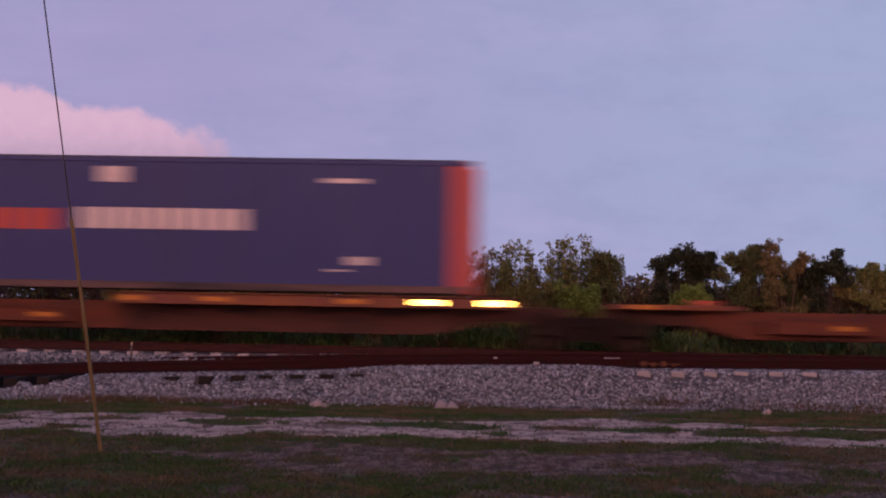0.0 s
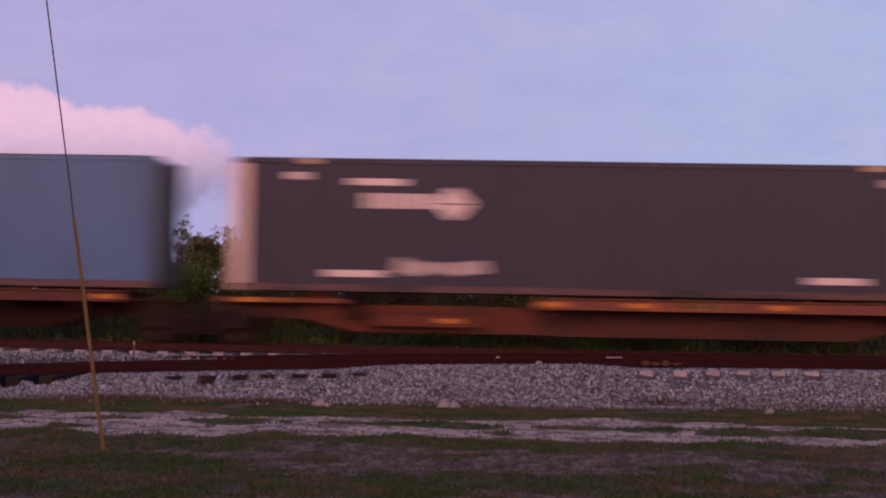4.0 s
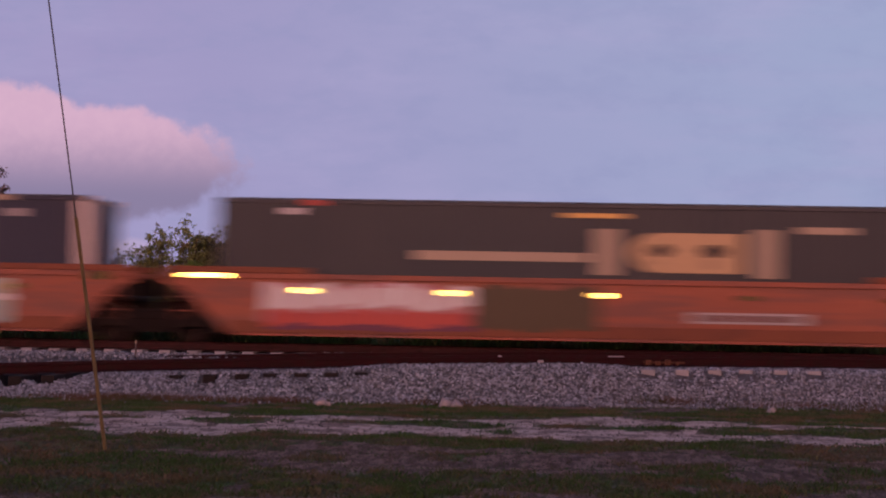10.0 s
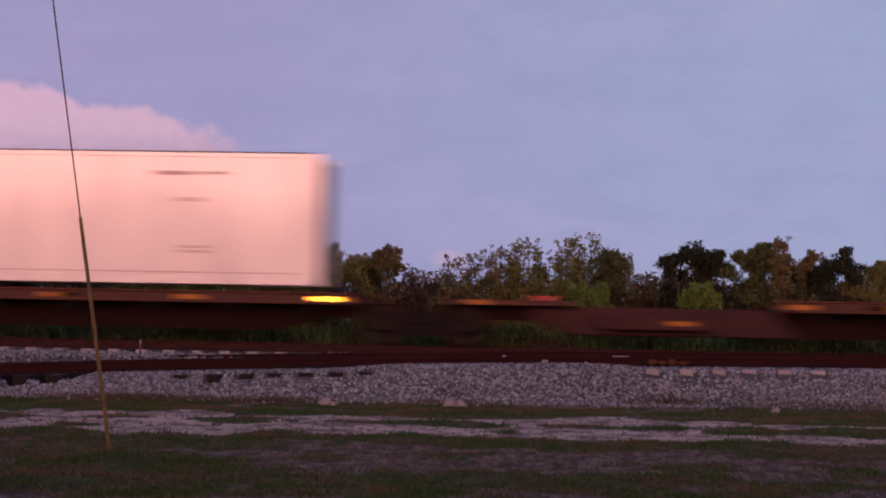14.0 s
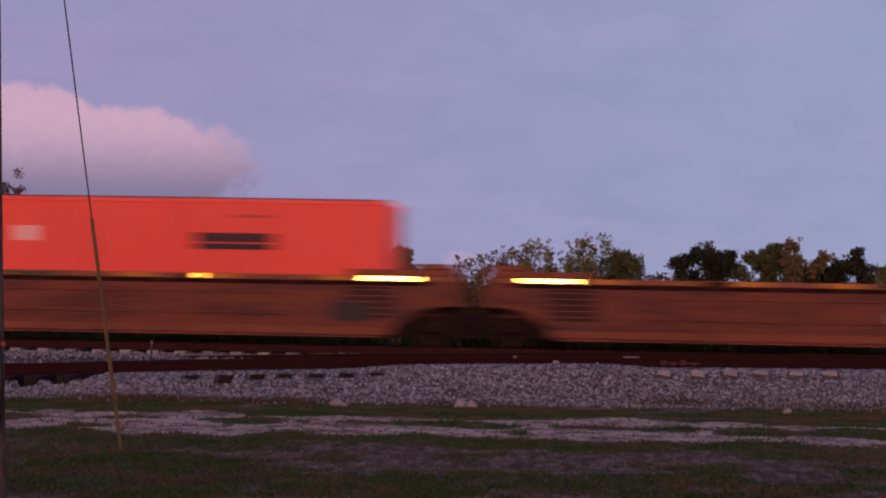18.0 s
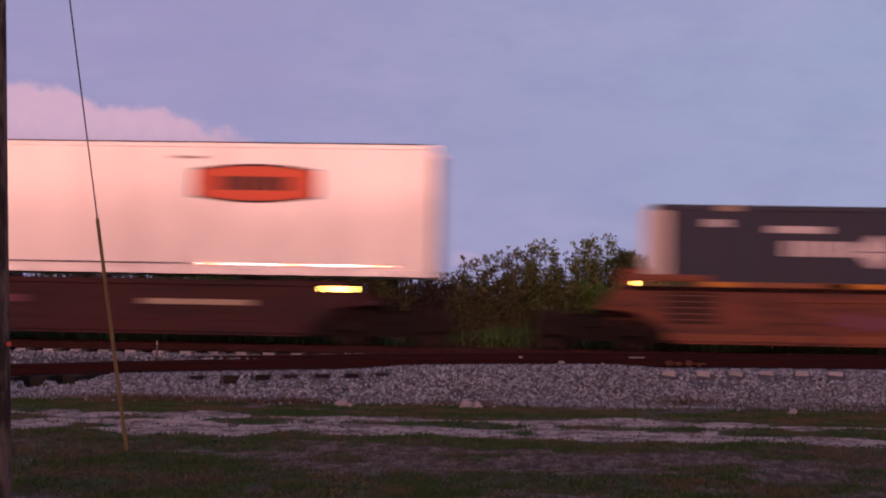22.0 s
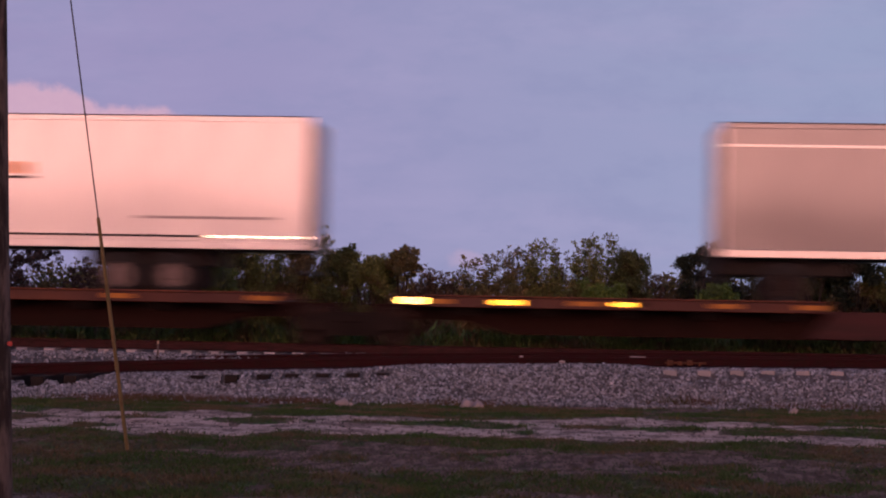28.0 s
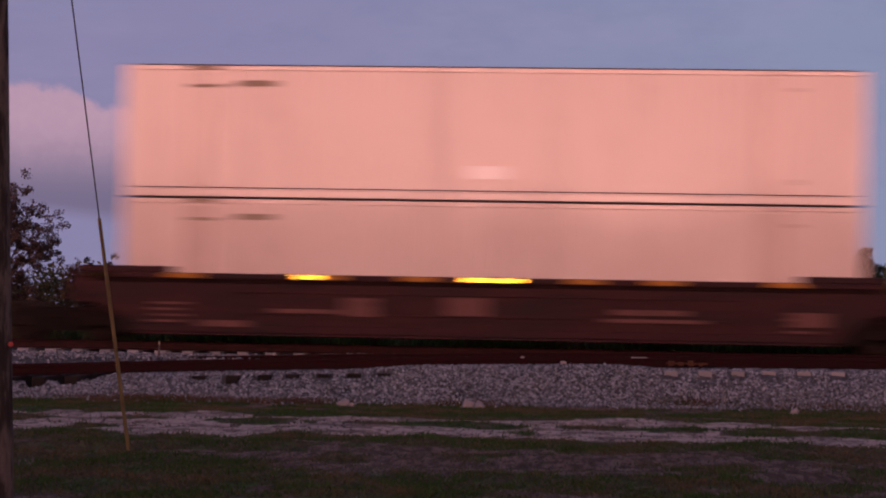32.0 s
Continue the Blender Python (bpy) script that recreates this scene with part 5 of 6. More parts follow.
# ---- containers ----
def corrugated(x0, x1, y, z0, z1, sign, depth=0.03, pitch=0.28):
    """Folded steel wall; sign is the way it faces."""
    pts, x = [], x0
    while x < x1 - 1e-6:
        for a, d in ((0.0, 0.0), (0.36, 0.0), (0.5, depth), (0.86, depth)):
            if x + a * pitch < x1:
                pts.append((x + a * pitch, y - sign * d))
        x += pitch
    pts.append((x1, y))
    back = [(a, b - sign * 0.012) for a, b in pts]
    n = len(pts)
    vs = [(a, b, z0) for a, b in pts] + [(a, b, z1) for a, b in pts]
    fs = [(k, k + 1, n + k + 1, n + k) for k in range(n - 1)]
    f = Form().add(vs, fs)
    return f


def container(left, right, base, mat, label, height=2.9, band=None, band_w=0.45, marks=(), group="containers", smooth_wall=False, strip=False):
    """An ISO or domestic box: folded walls, posts, rails, castings, doors with locking bars."""
    length = right - left
    h, w = length / 2, 1.295
    box = thing("shipping_container", pose(0, 0, 0), label, "shipping container", group)
    post_mat = band or (post_blue if mat is steel_blue else mat)
    low_mat = scuffed_rail if mat in (charcoal, navy_paint, black_green, steel_blue) else mat
    end_mat = end_grey if mat in (white_paint, grey_beige, steel_blue) else mat
    for y in (-1, 1):
        wall = shared(("side_wall", round(length, 1), round(height, 2), y, smooth_wall),
                      lambda: corrugated(-h + 0.16, h - 0.16, y * w, 0.16, height - 0.10, y, 0.012 if smooth_wall else 0.03, 0.6 if smooth_wall else 0.28), mat)
        part("side_wall", wall, mat, box)
        part("top_rail", shared(("top_rail", round(length, 1), round(height, 2), y), lambda: Form().box(-h + 0.1, h - 0.1, min(y * (w - 0.045), y * (w + 0.012)), max(y * (w - 0.045), y * (w + 0.012)), height - 0.11, height - 0.008, 0.01), mat), mat, box)
        part("bottom_rail", shared(("bottom_rail", round(length, 1), y), lambda: Form().box(-h + 0.1, h - 0.1, min(y * (w - 0.05), y * (w + 0.014)), max(y * (w - 0.05), y * (w + 0.014)), 0.01, 0.17, 0.012), low_mat), low_mat, box)
        for x in (-1, 1):
            part("corner_post", shared(("corner_post", round(length, 1), round(height, 2), x, y), lambda: Form().box(min(x * h, x * (h - 0.17)), max(x * h, x * (h - 0.17)), y * (w - 0.07) - 0.075, y * (w - 0.07) + 0.075, 0.12, height - 0.12, 0.015), post_mat), post_mat, box)
            for z in (0.06, height - 0.06):
                part("corner_casting", shared(("corner_casting", round(length, 1), round(height, 2), x, y, z > 1), lambda: Form().box(min(x * (h + 0.003), x * (h - 0.18)), max(x * (h + 0.003), x * (h - 0.18)), y * (w - 0.075) - 0.085, y * (w - 0.075) + 0.085, z - 0.06, z + 0.06, 0.012), post_mat), post_mat, box)
            if band and band_w > 0.2:
                a, b = sorted((x * (h - 0.172), x * (h - band_w)))
                part("end_band", Form().box(a, b, min(y * w, y * (w + 0.006)), max(y * w, y * (w + 0.006)), 0.14, height - 0.12), band, box, "pale end panel")
    for y in (-1, 1):
        part("roof_flashing", shared(("roof_flashing", round(length, 1), round(height, 2), y), lambda: Form().box(-h + 0.19, h - 0.19, y * w - 0.02, y * w + 0.012, height - 0.006, height + 0.014), end_grey), end_grey, box, "dark roof edge")
    part("roof", shared(("roof", round(length, 1), round(height, 2)), lambda: Form().box(-h + 0.1, h - 0.1, -w + 0.05, w - 0.05, height - 0.05, height - 0.02), mat), mat, box)
    part("floor", shared(("floor", round(length, 1)), lambda: Form().box(-h + 0.1, h - 0.1, -w + 0.055, w - 0.055, 0.03, 0.16), under_black), under_black, box)
    part("front_wall", shared(("front_wall", round(length, 1), round(height, 2), end_mat.name), lambda: Form().box(h - 0.09, h - 0.05, -w + 0.15, w - 0.15, 0.13, height - 0.11), end_mat), end_mat, box)
    for y in (-1, 1):
        d = part("door", shared(("door", round(length, 1), round(height, 2), y, end_mat.name), lambda: Form().box(-h + 0.03, -h + 0.08, min(y * 0.01, y * (w - 0.15)), max(y * 0.01, y * (w - 0.15)), 0.13, height - 0.11, 0.01), end_mat), end_mat, box)
        for k in (0.35, 0.85):
            part("locking_bar", shared(("locking_bar", round(length, 1), round(height, 2), y, k), lambda: Form().tube((-h + 0.012, y * k, 0.1), (-h + 0.012, y * k, height - 0.1), 0.018, None, 8), bare_metal), bare_metal, d, smooth=True)
    for k, (kind, m, x, down, ww, hh) in enumerate(marks):
        decal(box, kind, m, x - h, height - down - hh, ww, hh, -w - (0.007 if 0.11 < down < 2.7 else 0.013) - 0.0012 * k)
    if strip:
        for k in range(int(length / 0.62) - 1):
            reflector(box, -h + 0.6 + k * 0.62, -w - 0.016, 0.24, 0.5, prism_red if k % 3 == 2 else prism_white, 0.04, "red reflective strip" if k % 3 == 2 else "white reflective strip")
    MOVERS.append((box, (left + right) / 2, TRAIN_Y, base, 0))
    return box


# ---- road trailers ----
def road_wheel(parent, x, y, r=0.5, metal=None):
    sgn = -1 if y < 0 else 1
    tyre = Form()
    prof = [(r * 0.56, -0.13), (r * 0.86, -0.14), (r * 0.98, -0.10), (r, 0.0), (r * 0.98, 0.10), (r * 0.86, 0.14), (r * 0.56, 0.13)]
    n, vs, fs = 24, [], []
    for rad, off in prof:
        vs += [(rad * math.cos(k * math.tau / n), off, rad * math.sin(k * math.tau / n)) for k in range(n)]
    for j in range(len(prof) - 1):
        fs += [(j * n + k, j * n + (k + 1) % n, (j + 1) * n + (k + 1) % n, (j + 1) * n + k) for k in range(n)]
    me = shared("tyre", lambda: tyre.add(vs, fs), rubber, True)
    t = part("wheel", me, rubber, parent, at=(x, y, r))
    hub = shared(("rim", sgn), lambda: Form().tube((0, sgn * 0.02, 0), (0, sgn * 0.10, 0), r * 0.57, r * 0.52, 20).tube((0, sgn * 0.1, 0), (0, sgn * 0.17, 0), 0.12, 0.09, 14), metal or hub_metal, True)
    part("rim", hub, metal or hub_metal, t, "dark wheel rim" if metal else "pale wheel rim")


def trailer(left, right, base, mat, label, axles=(), skirt=None, marks=(), strip=True, front="r", rails=False, landing=None, tall=4.05):
    """A box semi-trailer: panels, rails, doors, running gear, landing legs, reflective strip along the side."""
    length = right - left
    h, w, z0, z1 = length / 2, 1.295, 1.09, tall
    box = thing("road_trailer", pose(0, 0, 0), label, "trailer", "road trailers")
    ends = (-h, h)
    for y in (-1, 1):
        n = max(4, round(length / 1.22))
        for k in range(n):
            a, b = -h + 0.06 + k * (length - 0.12) / n, -h + 0.06 + (k + 1) * (length - 0.12) / n
            part("side_panel", shared(("side_panel", round(length, 2), z1, y), lambda: Form().box(0.003, (length - 0.12) / n - 0.003, min(y * w, y * (w - 0.04)), max(y * w, y * (w - 0.04)), z0 + 0.17, z1 - 0.12, 0.003), mat), mat, box, at=(a, 0, 0))
        part("top_rail", Form().box(-h, h, min(y * (w - 0.045), y * (w + 0.008)), max(y * (w - 0.045), y * (w + 0.008)), z1 - 0.12, z1, 0.012), mat, box)
        part("bottom_rail", Form().box(-h, h, min(y * (w - 0.05), y * (w + 0.010)), max(y * (w - 0.05), y * (w + 0.010)), z0, z0 + 0.168, 0.012), mat if not rails else bare_metal, box)
        if rails:
            part("side_rail", Form().box(-h, h, min(y * w, y * (w + 0.014)), max(y * w, y * (w + 0.014)), z1 - 0.52, z1 - 0.46, 0.006), bare_metal, box, "bright metal rub rail")
        for x in (-1, 1):
            part("corner_post", Form().box(min(x * h, x * (h - 0.06)), max(x * h, x * (h - 0.06)), y * (w - 0.04) - 0.046, y * (w - 0.04) + 0.046, z0 + 0.169, z1 - 0.121, 0.01), bare_metal if rails else mat, box)
    for y in (-1, 1):
        part("roof_flashing", shared(("roof_flashing", round(length, 1), z1, y), lambda: Form().box(-h + 0.02, h - 0.02, y * w - 0.02, y * w + 0.014, z1 + 0.001, z1 + 0.018), end_grey), end_grey, box, "dark roof edge")
    part("roof", Form().box(-h + 0.02, h - 0.02, -w + 0.048, w - 0.048, z1 - 0.05, z1 - 0.012), mat, box)
    part("floor", Form().box(-h + 0.05, h - 0.05, -w + 0.055, w - 0.055, z0 + 0.02, z0 + 0.15), under_black, box)
    fs_, rs_ = (1, -1) if front == "r" else (-1, 1)
    part("front_wall", Form().box(min(fs_ * (h - 0.01), fs_ * (h - 0.05)), max(fs_ * (h - 0.01), fs_ * (h - 0.05)), -w + 0.09, w - 0.09, z0 + 0.16, z1 - 0.06), end_grey, box)
    for y in (-1, 1):
        d = part("door", Form().box(min(rs_ * (h - 0.005), rs_ * (h - 0.045)), max(rs_ * (h - 0.005), rs_ * (h - 0.045)), min(y * 0.01, y * (w - 0.09)), max(y * 0.01, y * (w - 0.09)), z0 + 0.16, z1 - 0.06, 0.006), end_grey, box)
        part("locking_bar", Form().tube((rs_ * (h + 0.015), y * 0.5, z0 + 0.1), (rs_ * (h + 0.015), y * 0.5, z1 - 0.1), 0.016, None, 8), bare_metal, d, smooth=True)
    for x in axles:
        part("axle", Form().tube((x - h, -1.1, 0.5), (x - h, 1.1, 0.5), 0.07, None, 10), under_black, box, smooth=True)
        for y in (-1.12, -0.80, 0.80, 1.12):
            road_wheel(box, x - h, y, metal=wheel_steel if rails else None)
    if axles:
        mid = sum(axles) / len(axles) - h
        part("bogie_frame", Form().box(mid - 1.5, mid + 1.5, -0.55, 0.55, 0.72, z0 + 0.018, 0.03), under_black, box)
        flap = mid + rs_ * 1.55
        for y in (-1, 1):
            part("mud_flap", Form().box(flap - 0.01, flap + 0.01, y * 0.95 - 0.30, y * 0.95 + 0.30, 0.25, z0 + 0.02), rubber, box)
        bump = rs_ * (h - 0.08)
        part("rear_bumper", Form().box(bump - 0.05, bump + 0.05, -1.1, 1.1, 0.56, 0.66, 0.01).box(bump - 0.04, bump + 0.04, -0.75, -0.67, 0.66, z0 + 0.02).box(bump - 0.04, bump + 0.04, 0.67, 0.75, 0.66, z0 + 0.02), under_black, box)
    if skirt:
        a, b, drop, smat = skirt
        for y in (-1, 1):
            part("side_skirt", Form().sheet([(a - h, z0 - 0.004), (a - h + 0.55, z0 - drop), (b - h - 0.15, z0 - drop), (b - h, z0 - 0.004)], y * 1.25 - 0.015, y * 1.25 + 0.015), smat, box)
    lx = landing if landing is not None else (h - 2.9) * fs_
    for y in (-0.65, 0.65):
        part("landing_leg", Form().box(lx - 0.06, lx + 0.06, y - 0.06, y + 0.06, 0.42, z0 + 0.02, 0.01).box(lx - 0.14, lx + 0.14, y - 0.13, y + 0.13, 0.36, 0.42, 0.01), under_black, box)
    if strip:
        x, k = -h + (0.75 if strip == "pairs" else 0.35), 0
        while x < h - 0.3:
            white = k % 6 in (2, 4) if strip == "pairs" else k % 2 == 0 or strip == "line"
            if strip != "pairs" or k % 2 == 0:
                reflector(box, x, -w - 0.014, z0 + 0.27, 0.60 if strip == "line" else 0.40 if white else 0.34, prism_rose if strip == "line" else prism_white if white else prism_red, 0.05, "white reflective strip" if white else "red reflective strip")
            x += 0.62
            k += 1
    for k, (kind, m, x, down, ww, hh) in enumerate(marks):
        decal(box, kind, m, x - h, z1 - down - hh, ww, hh, -w - 0.001 - 0.0012 * k)
    MOVERS.append((box, (left + right) / 2, TRAIN_Y, base, 0))
    return box


# ---- the train, car by car, from its first unit back ----
FLAT = RAIL_Z + 1.19      # underside of a container on a spine car
DECK = RAIL_Z + 0.97      # wheel deck of a spine car
WELL = RAIL_Z + 0.28      # floor of a well car

B, O, X, H = "bar", "oval", "word", "hex"
ARROW = [(B, decal_white, 1.25, 0.30, 0.42, 0.16), (B, decal_white, 2.6, 0.42, 1.2, 0.15), (X, decal_white, 2.93, 0.74, 1.55, 0.33),
         (H, decal_white, 4.42, 0.60, 0.88, 0.70), (B, decal_grey, 14.1, 0.30, 0.4, 0.17), (B, decal_tan, 1.5, 0.0, 0.42, 0.12), (B, decal_tan, 13.7, 0.0, 0.5, 0.12), (B, charcoal, 4.42, 0.94, 0.88, 0.025)]
ARROW_LOW = ARROW + [(B, decal_white, 2.1, 2.42, 1.25, 0.15), (B, decal_white, 12.5, 2.42, 1.25, 0.15)]
HEXAGON = [(H, decal_white, 7.62, 0.62, 0.62, 0.40)]
BLOCKS = [(B, decal_soot, 12.05, 0.90, 1.6, 0.21), (B, decal_black, 11.95, 1.15, 1.8, 0.12), (B, decal_red, 2.2, 0.35, 1.1, 0.07), (B, decal_red, 12.75, 0.35, 1.0, 0.07)]
PATCH = [(B, decal_bright, 7.8, 0.63, 0.36, 0.34), (B, decal_mid, 7.82, 0.25, 0.3, 0.28)]
SIGN = [("banner", decal_orange, 12.3, 0.33, 3.1, 0.78), (B, white_paint, 12.9, 0.48, 1.9, 0.06), (B, white_paint, 12.9, 0.68, 2.1, 0.06), (B, white_paint, 12.9, 0.88, 2.0, 0.06),
        ("arc", decal_grey, 12.2, 1.16, 3.2, 0.28), (B, decal_faint, 13.7, 1.75, 0.6, 0.16)]
SHIELD_R = lambda x: [("shield", decal_brown, x - 0.08, 0.64, 1.2, 1.2), (B, decal_gold, x - 0.08, 0.64, 1.2, 0.11), (B, decal_gold, x - 0.08, 0.75, 0.42, 0.27),
                      (B, decal_gold, x - 0.08, 1.02, 1.2, 0.47), (B, decal_tan, x + 0.42, 1.14, 0.5, 0.2)]
WING = [("oval", decal_black, 7.75, 0.86, 1.0, 0.24), (X, decal_orange, 8.6, 1.05, 1.45, 0.26), (B, decal_black, 8.6, 1.36, 1.45, 0.06), (B, decal_grey, 12.4, 2.2, 3.05, 0.06)]
LINE = [(B, decal_grey, 2.2, 2.2, 2.6, 0.11)]
LINE_LOW = [(B, decal_grey, 2.2, 2.3, 2.6, 0.11)]


def build_train():
    # first articulated set
    spine_car(1.14, 18.6, False, spine_orange, label="rust-orange low spine railway car running empty", empty=True)
    spine_car(-16.39, 1.14, False, spine_orange, ends="l", label="rust-orange low spine railway car with a worn deck edge", glints=((14.08, True), (15.53, True)))
    container(-17.4, -1.35, FLAT, navy_paint, "navy blue container with red ends and red and white lettering", band=decal_red, band_w=0.48, marks=[
        (B, decal_white, 1.10, 0.58, 0.55, 0.36), (B, decal_white, 1.10, 1.1, 0.55, 0.33), (O, decal_white, 2.70, 0.40, 1.30, 0.72), (X, decal_red, 5.40, 1.16, 1.60, 0.46),
        (X, decal_white, 7.40, 1.12, 3.75, 0.46), (B, decal_white, 7.85, 0.22, 0.55, 0.34), (B, decal_white, 12.80, 0.42, 0.85, 0.10),
        (B, decal_white, 13.36, 2.12, 0.43, 0.18), (B, decal_white, 12.93, 2.40, 0.35, 0.05), (B, decal_orange, 1.16, 2.15, 0.29, 0.1), (B, decal_white, 2.65, 2.1, 0.41, 0.18)])
    spine_car(-37.46, -21.07, True, spine_orange, ends="r", label="rust-orange low spine railway car with a worn deck edge", glints=((13.05, True), (16.55, True)))
    container(-27.1, -21.1, FLAT, steel_blue, "short grey-blue container with a white panel", 2.59, marks=[
        (B, decal_white, 0.52, 0.28, 0.55, 0.42), (B, decal_tan, 5.13, 1.2, 0.35, 0.08)])
    spine_car(-55.4, -37.46, False, spine_orange, glints=((9.69, True), (11.32, True), (13.94, True)))
    container(-55.38, -39.33, FLAT, charcoal, "charcoal container with white ends and an arrow emblem", band=pale_paint, band_w=0.34, marks=ARROW_LOW)
    spine_car(-72.9, -55.4, False, spine_orange, glints=((10.34, True), (7.39, "foot")))
    container(-72.6, -56.5, FLAT, charcoal, "charcoal container with white ends, arrow and hexagon emblems", band=pale_paint, band_w=0.34, marks=ARROW_LOW + HEXAGON)
    spine_car(-90.7, -72.9, False, spine_orange, glints=((11.0, True), (15.6, True)))
    container(-89.9, -73.8, FLAT, charcoal, "charcoal container with white ends and an arrow emblem", band=pale_paint, band_w=0.34, marks=ARROW_LOW + [("scrawl", decal_grey, 3.6, 2.1, 2.0, 0.45)])
    spine_car(-108.6, -90.7, False, car_brown)
    container(-107.55, -91.5, FLAT, steel_blue, "grey-blue container with plain sides")
    spine_car(-126.3, -108.6, True, car_brown, True, glints=((5.71, True), (8.34, True), (10.2, "amber"), (6.87, "foot")))
    trailer(-125.62, -109.5, DECK, grey_beige, "grey-beige trailer with bright rub rails and a shield emblem", (3.0, 4.3), (5.3, 11.7, 0.85, skirt_pale), SHIELD_R(13.9), False, "r", True, landing=5.0, tall=3.93)
    spine_car(-143.6, -126.3, False, car_brown, glints=((15.67, True), (1.85, "low")), lift=0.07)
    container(-143.5, -127.35, FLAT + 0.07, white_paint, "dull white container with faint grey lettering", marks=[
        (B, decal_mid, 10.7, 0.28, 1.7, 0.08), (B, decal_mid, 14.0, 0.30, 0.75, 0.07), (B, decal_mid, 14.0, 0.45, 0.6, 0.07), (B, decal_mid, 14.1, 0.58, 0.5, 0.06), (B, decal_mid, 1.3, 0.3, 0.6, 0.12), (B, decal_mid, 8.0, 0.28, 0.8, 0.06)], strip=True)
    spine_car(-160.05, -143.6, False, car_brown, True, glints=((10.91, True),))
    trailer(-160.15, -144.05, DECK, white_paint, "plain white trailer with tandem axles", (13.4, 14.7), None, [(B, decal_grey, 0.3, 2.25, 1.3, 0.1), (B, decal_grey, 14.6, 2.6, 1.2, 0.08)], True, "l", tall=4.05)
    spine_car(-177.0, -160.05, False, spine_orange, label="rust-orange low spine railway car running empty", empty=True, glints=((7.79, True), (1.5, "girder"), (2.9, "girder"), (5.2, "girder")))
    spine_car(-194.6, -177.0, False, car_brown, True, "l", glints=((3.61, "girder"), (5.94, "girder"), (8.1, "amber")))
    trailer(-194.0, -177.8, DECK, white_paint, "white trailer with a pale side skirt", (11.8, 13.1), (4.1, 11.3, 0.62, skirt_pale), [(B, decal_grey, 0.1, 2.3, 1.3, 0.12), (B, decal_faint, 3.0, 1.6, 1.0, 0.5)], "pairs", "l", tall=4.0)
    # orange well cars
    well_car(-216.5, -197.4, car_faded, "side", ends="r", label="orange well railway car with pink and white graffiti", marks=[
        ("cloud", decal_rose, 2.5, 0.36, 4.7, 1.05), ("cloud", decal_plum, 2.6, 0.30, 4.6, 0.42), ("scrawl", decal_red, 2.6, 0.36, 4.5, 0.5), ("scrawl", decal_white, 2.5, 0.72, 4.5, 0.68),
        ("cloud", decal_green, 7.1, 0.32, 2.7, 1.1), (B, decal_grey, 11.75, 0.62, 2.5, 0.24), (X, decal_scuff, 11.9, 0.67, 2.2, 0.14), (B, decal_scuff, 16.0, 0.62, 1.2, 0.1)])
    container(-215.0, -198.95, WELL, black_green, "black-green container with a gold emblem", marks=[
        (B, decal_white, 1.4, 0.20, 0.42, 0.14), (B, decal_red, 1.85, 0.02, 0.45, 0.12), (B, decal_tan, 4.3, 1.08, 3.75, 0.2), (B, decal_tan, 8.2, 0.55, 0.5, 1.0), (B, decal_tan, 11.62, 0.52, 0.5, 1.05),
        (O, decal_pale_gold, 8.98, 0.62, 1.1, 0.86), (B, decal_pale_gold, 9.5, 0.62, 1.85, 0.86), (H, decal_black, 9.35, 0.86, 0.5, 0.28), (H, decal_black, 10.45, 0.86, 0.6, 0.28), (B, decal_gold, 7.5, 0.22, 1.35, 0.1), (B, decal_tan, 12.55, 0.45, 1.2, 0.15)])
    well_car(-235.45, -216.5, car_faded, "side", label="orange well railway car with pale blue graffiti", marks=[
        ("cloud", decal_blue, 4.95, 0.30, 5.1, 1.16), ("cloud", decal_tan, 5.2, 0.30, 4.6, 0.28), ("scrawl", decal_sand, 5.1, 0.55, 2.4, 0.4), ("scrawl", decal_slate, 5.8, 0.66, 1.6, 0.3), ("scrawl", decal_slate, 7.7, 0.48, 2.0, 0.5), ("bar", decal_black, 10.3, 0.62, 0.75, 0.5),
        ("cloud", decal_black, 10.9, 0.52, 1.0, 0.30), ("cloud", decal_blue, 11.35, 0.30, 4.6, 1.16), ("cloud", decal_tan, 11.8, 0.30, 3.7, 0.25), ("scrawl", decal_slate, 11.9, 0.95, 1.6, 0.4), ("scrawl", decal_slate, 13.2, 0.5, 2.2, 0.4),
        ("scrawl", decal_sand, 12.6, 0.8, 2.6, 0.3), (B, decal_white, 15.5, 0.86, 0.5, 0.14)])
    container(-233.8, -217.8, WELL, charcoal, "charcoal container with white ends and an arrow emblem", band=pale_paint, band_w=0.34, marks=ARROW)
    well_car(-254.4, -235.45, car_faded, "side", ends="l", label="orange well railway car with black and white graffiti", marks=[
        ("cloud", decal_red, 3.0, 0.32, 5.6, 0.6), (B, decal_grey, 4.5, 0.72, 3.05, 0.24), (X, decal_scuff, 4.7, 0.77, 2.65, 0.14), ("scrawl", decal_soot, 9.9, 0.34, 2.2, 1.05), ("scrawl", decal_soot, 11.6, 0.34, 1.9, 1.0), ("scrawl", decal_soot, 13.3, 0.36, 1.7, 0.95),
        ("scrawl", decal_white, 10.15, 0.45, 1.5, 0.5), ("scrawl", decal_white, 12.1, 0.5, 2.6, 0.5), (B, decal_white, 15.2, 0.42, 0.6, 0.12)])
    container(-253.02, -236.95, WELL, orange_paint, "orange container with dark lettering blocks", marks=BLOCKS + [(B, decal_white, 0.05, 0.02, 0.6, 0.3), (B, decal_mid, 7.8, 0.18, 0.42, 0.28), (B, decal_tan, 7.8, 0.64, 0.35, 0.14), (B, decal_red, 9.2, 0.01, 3.0, 0.14)])
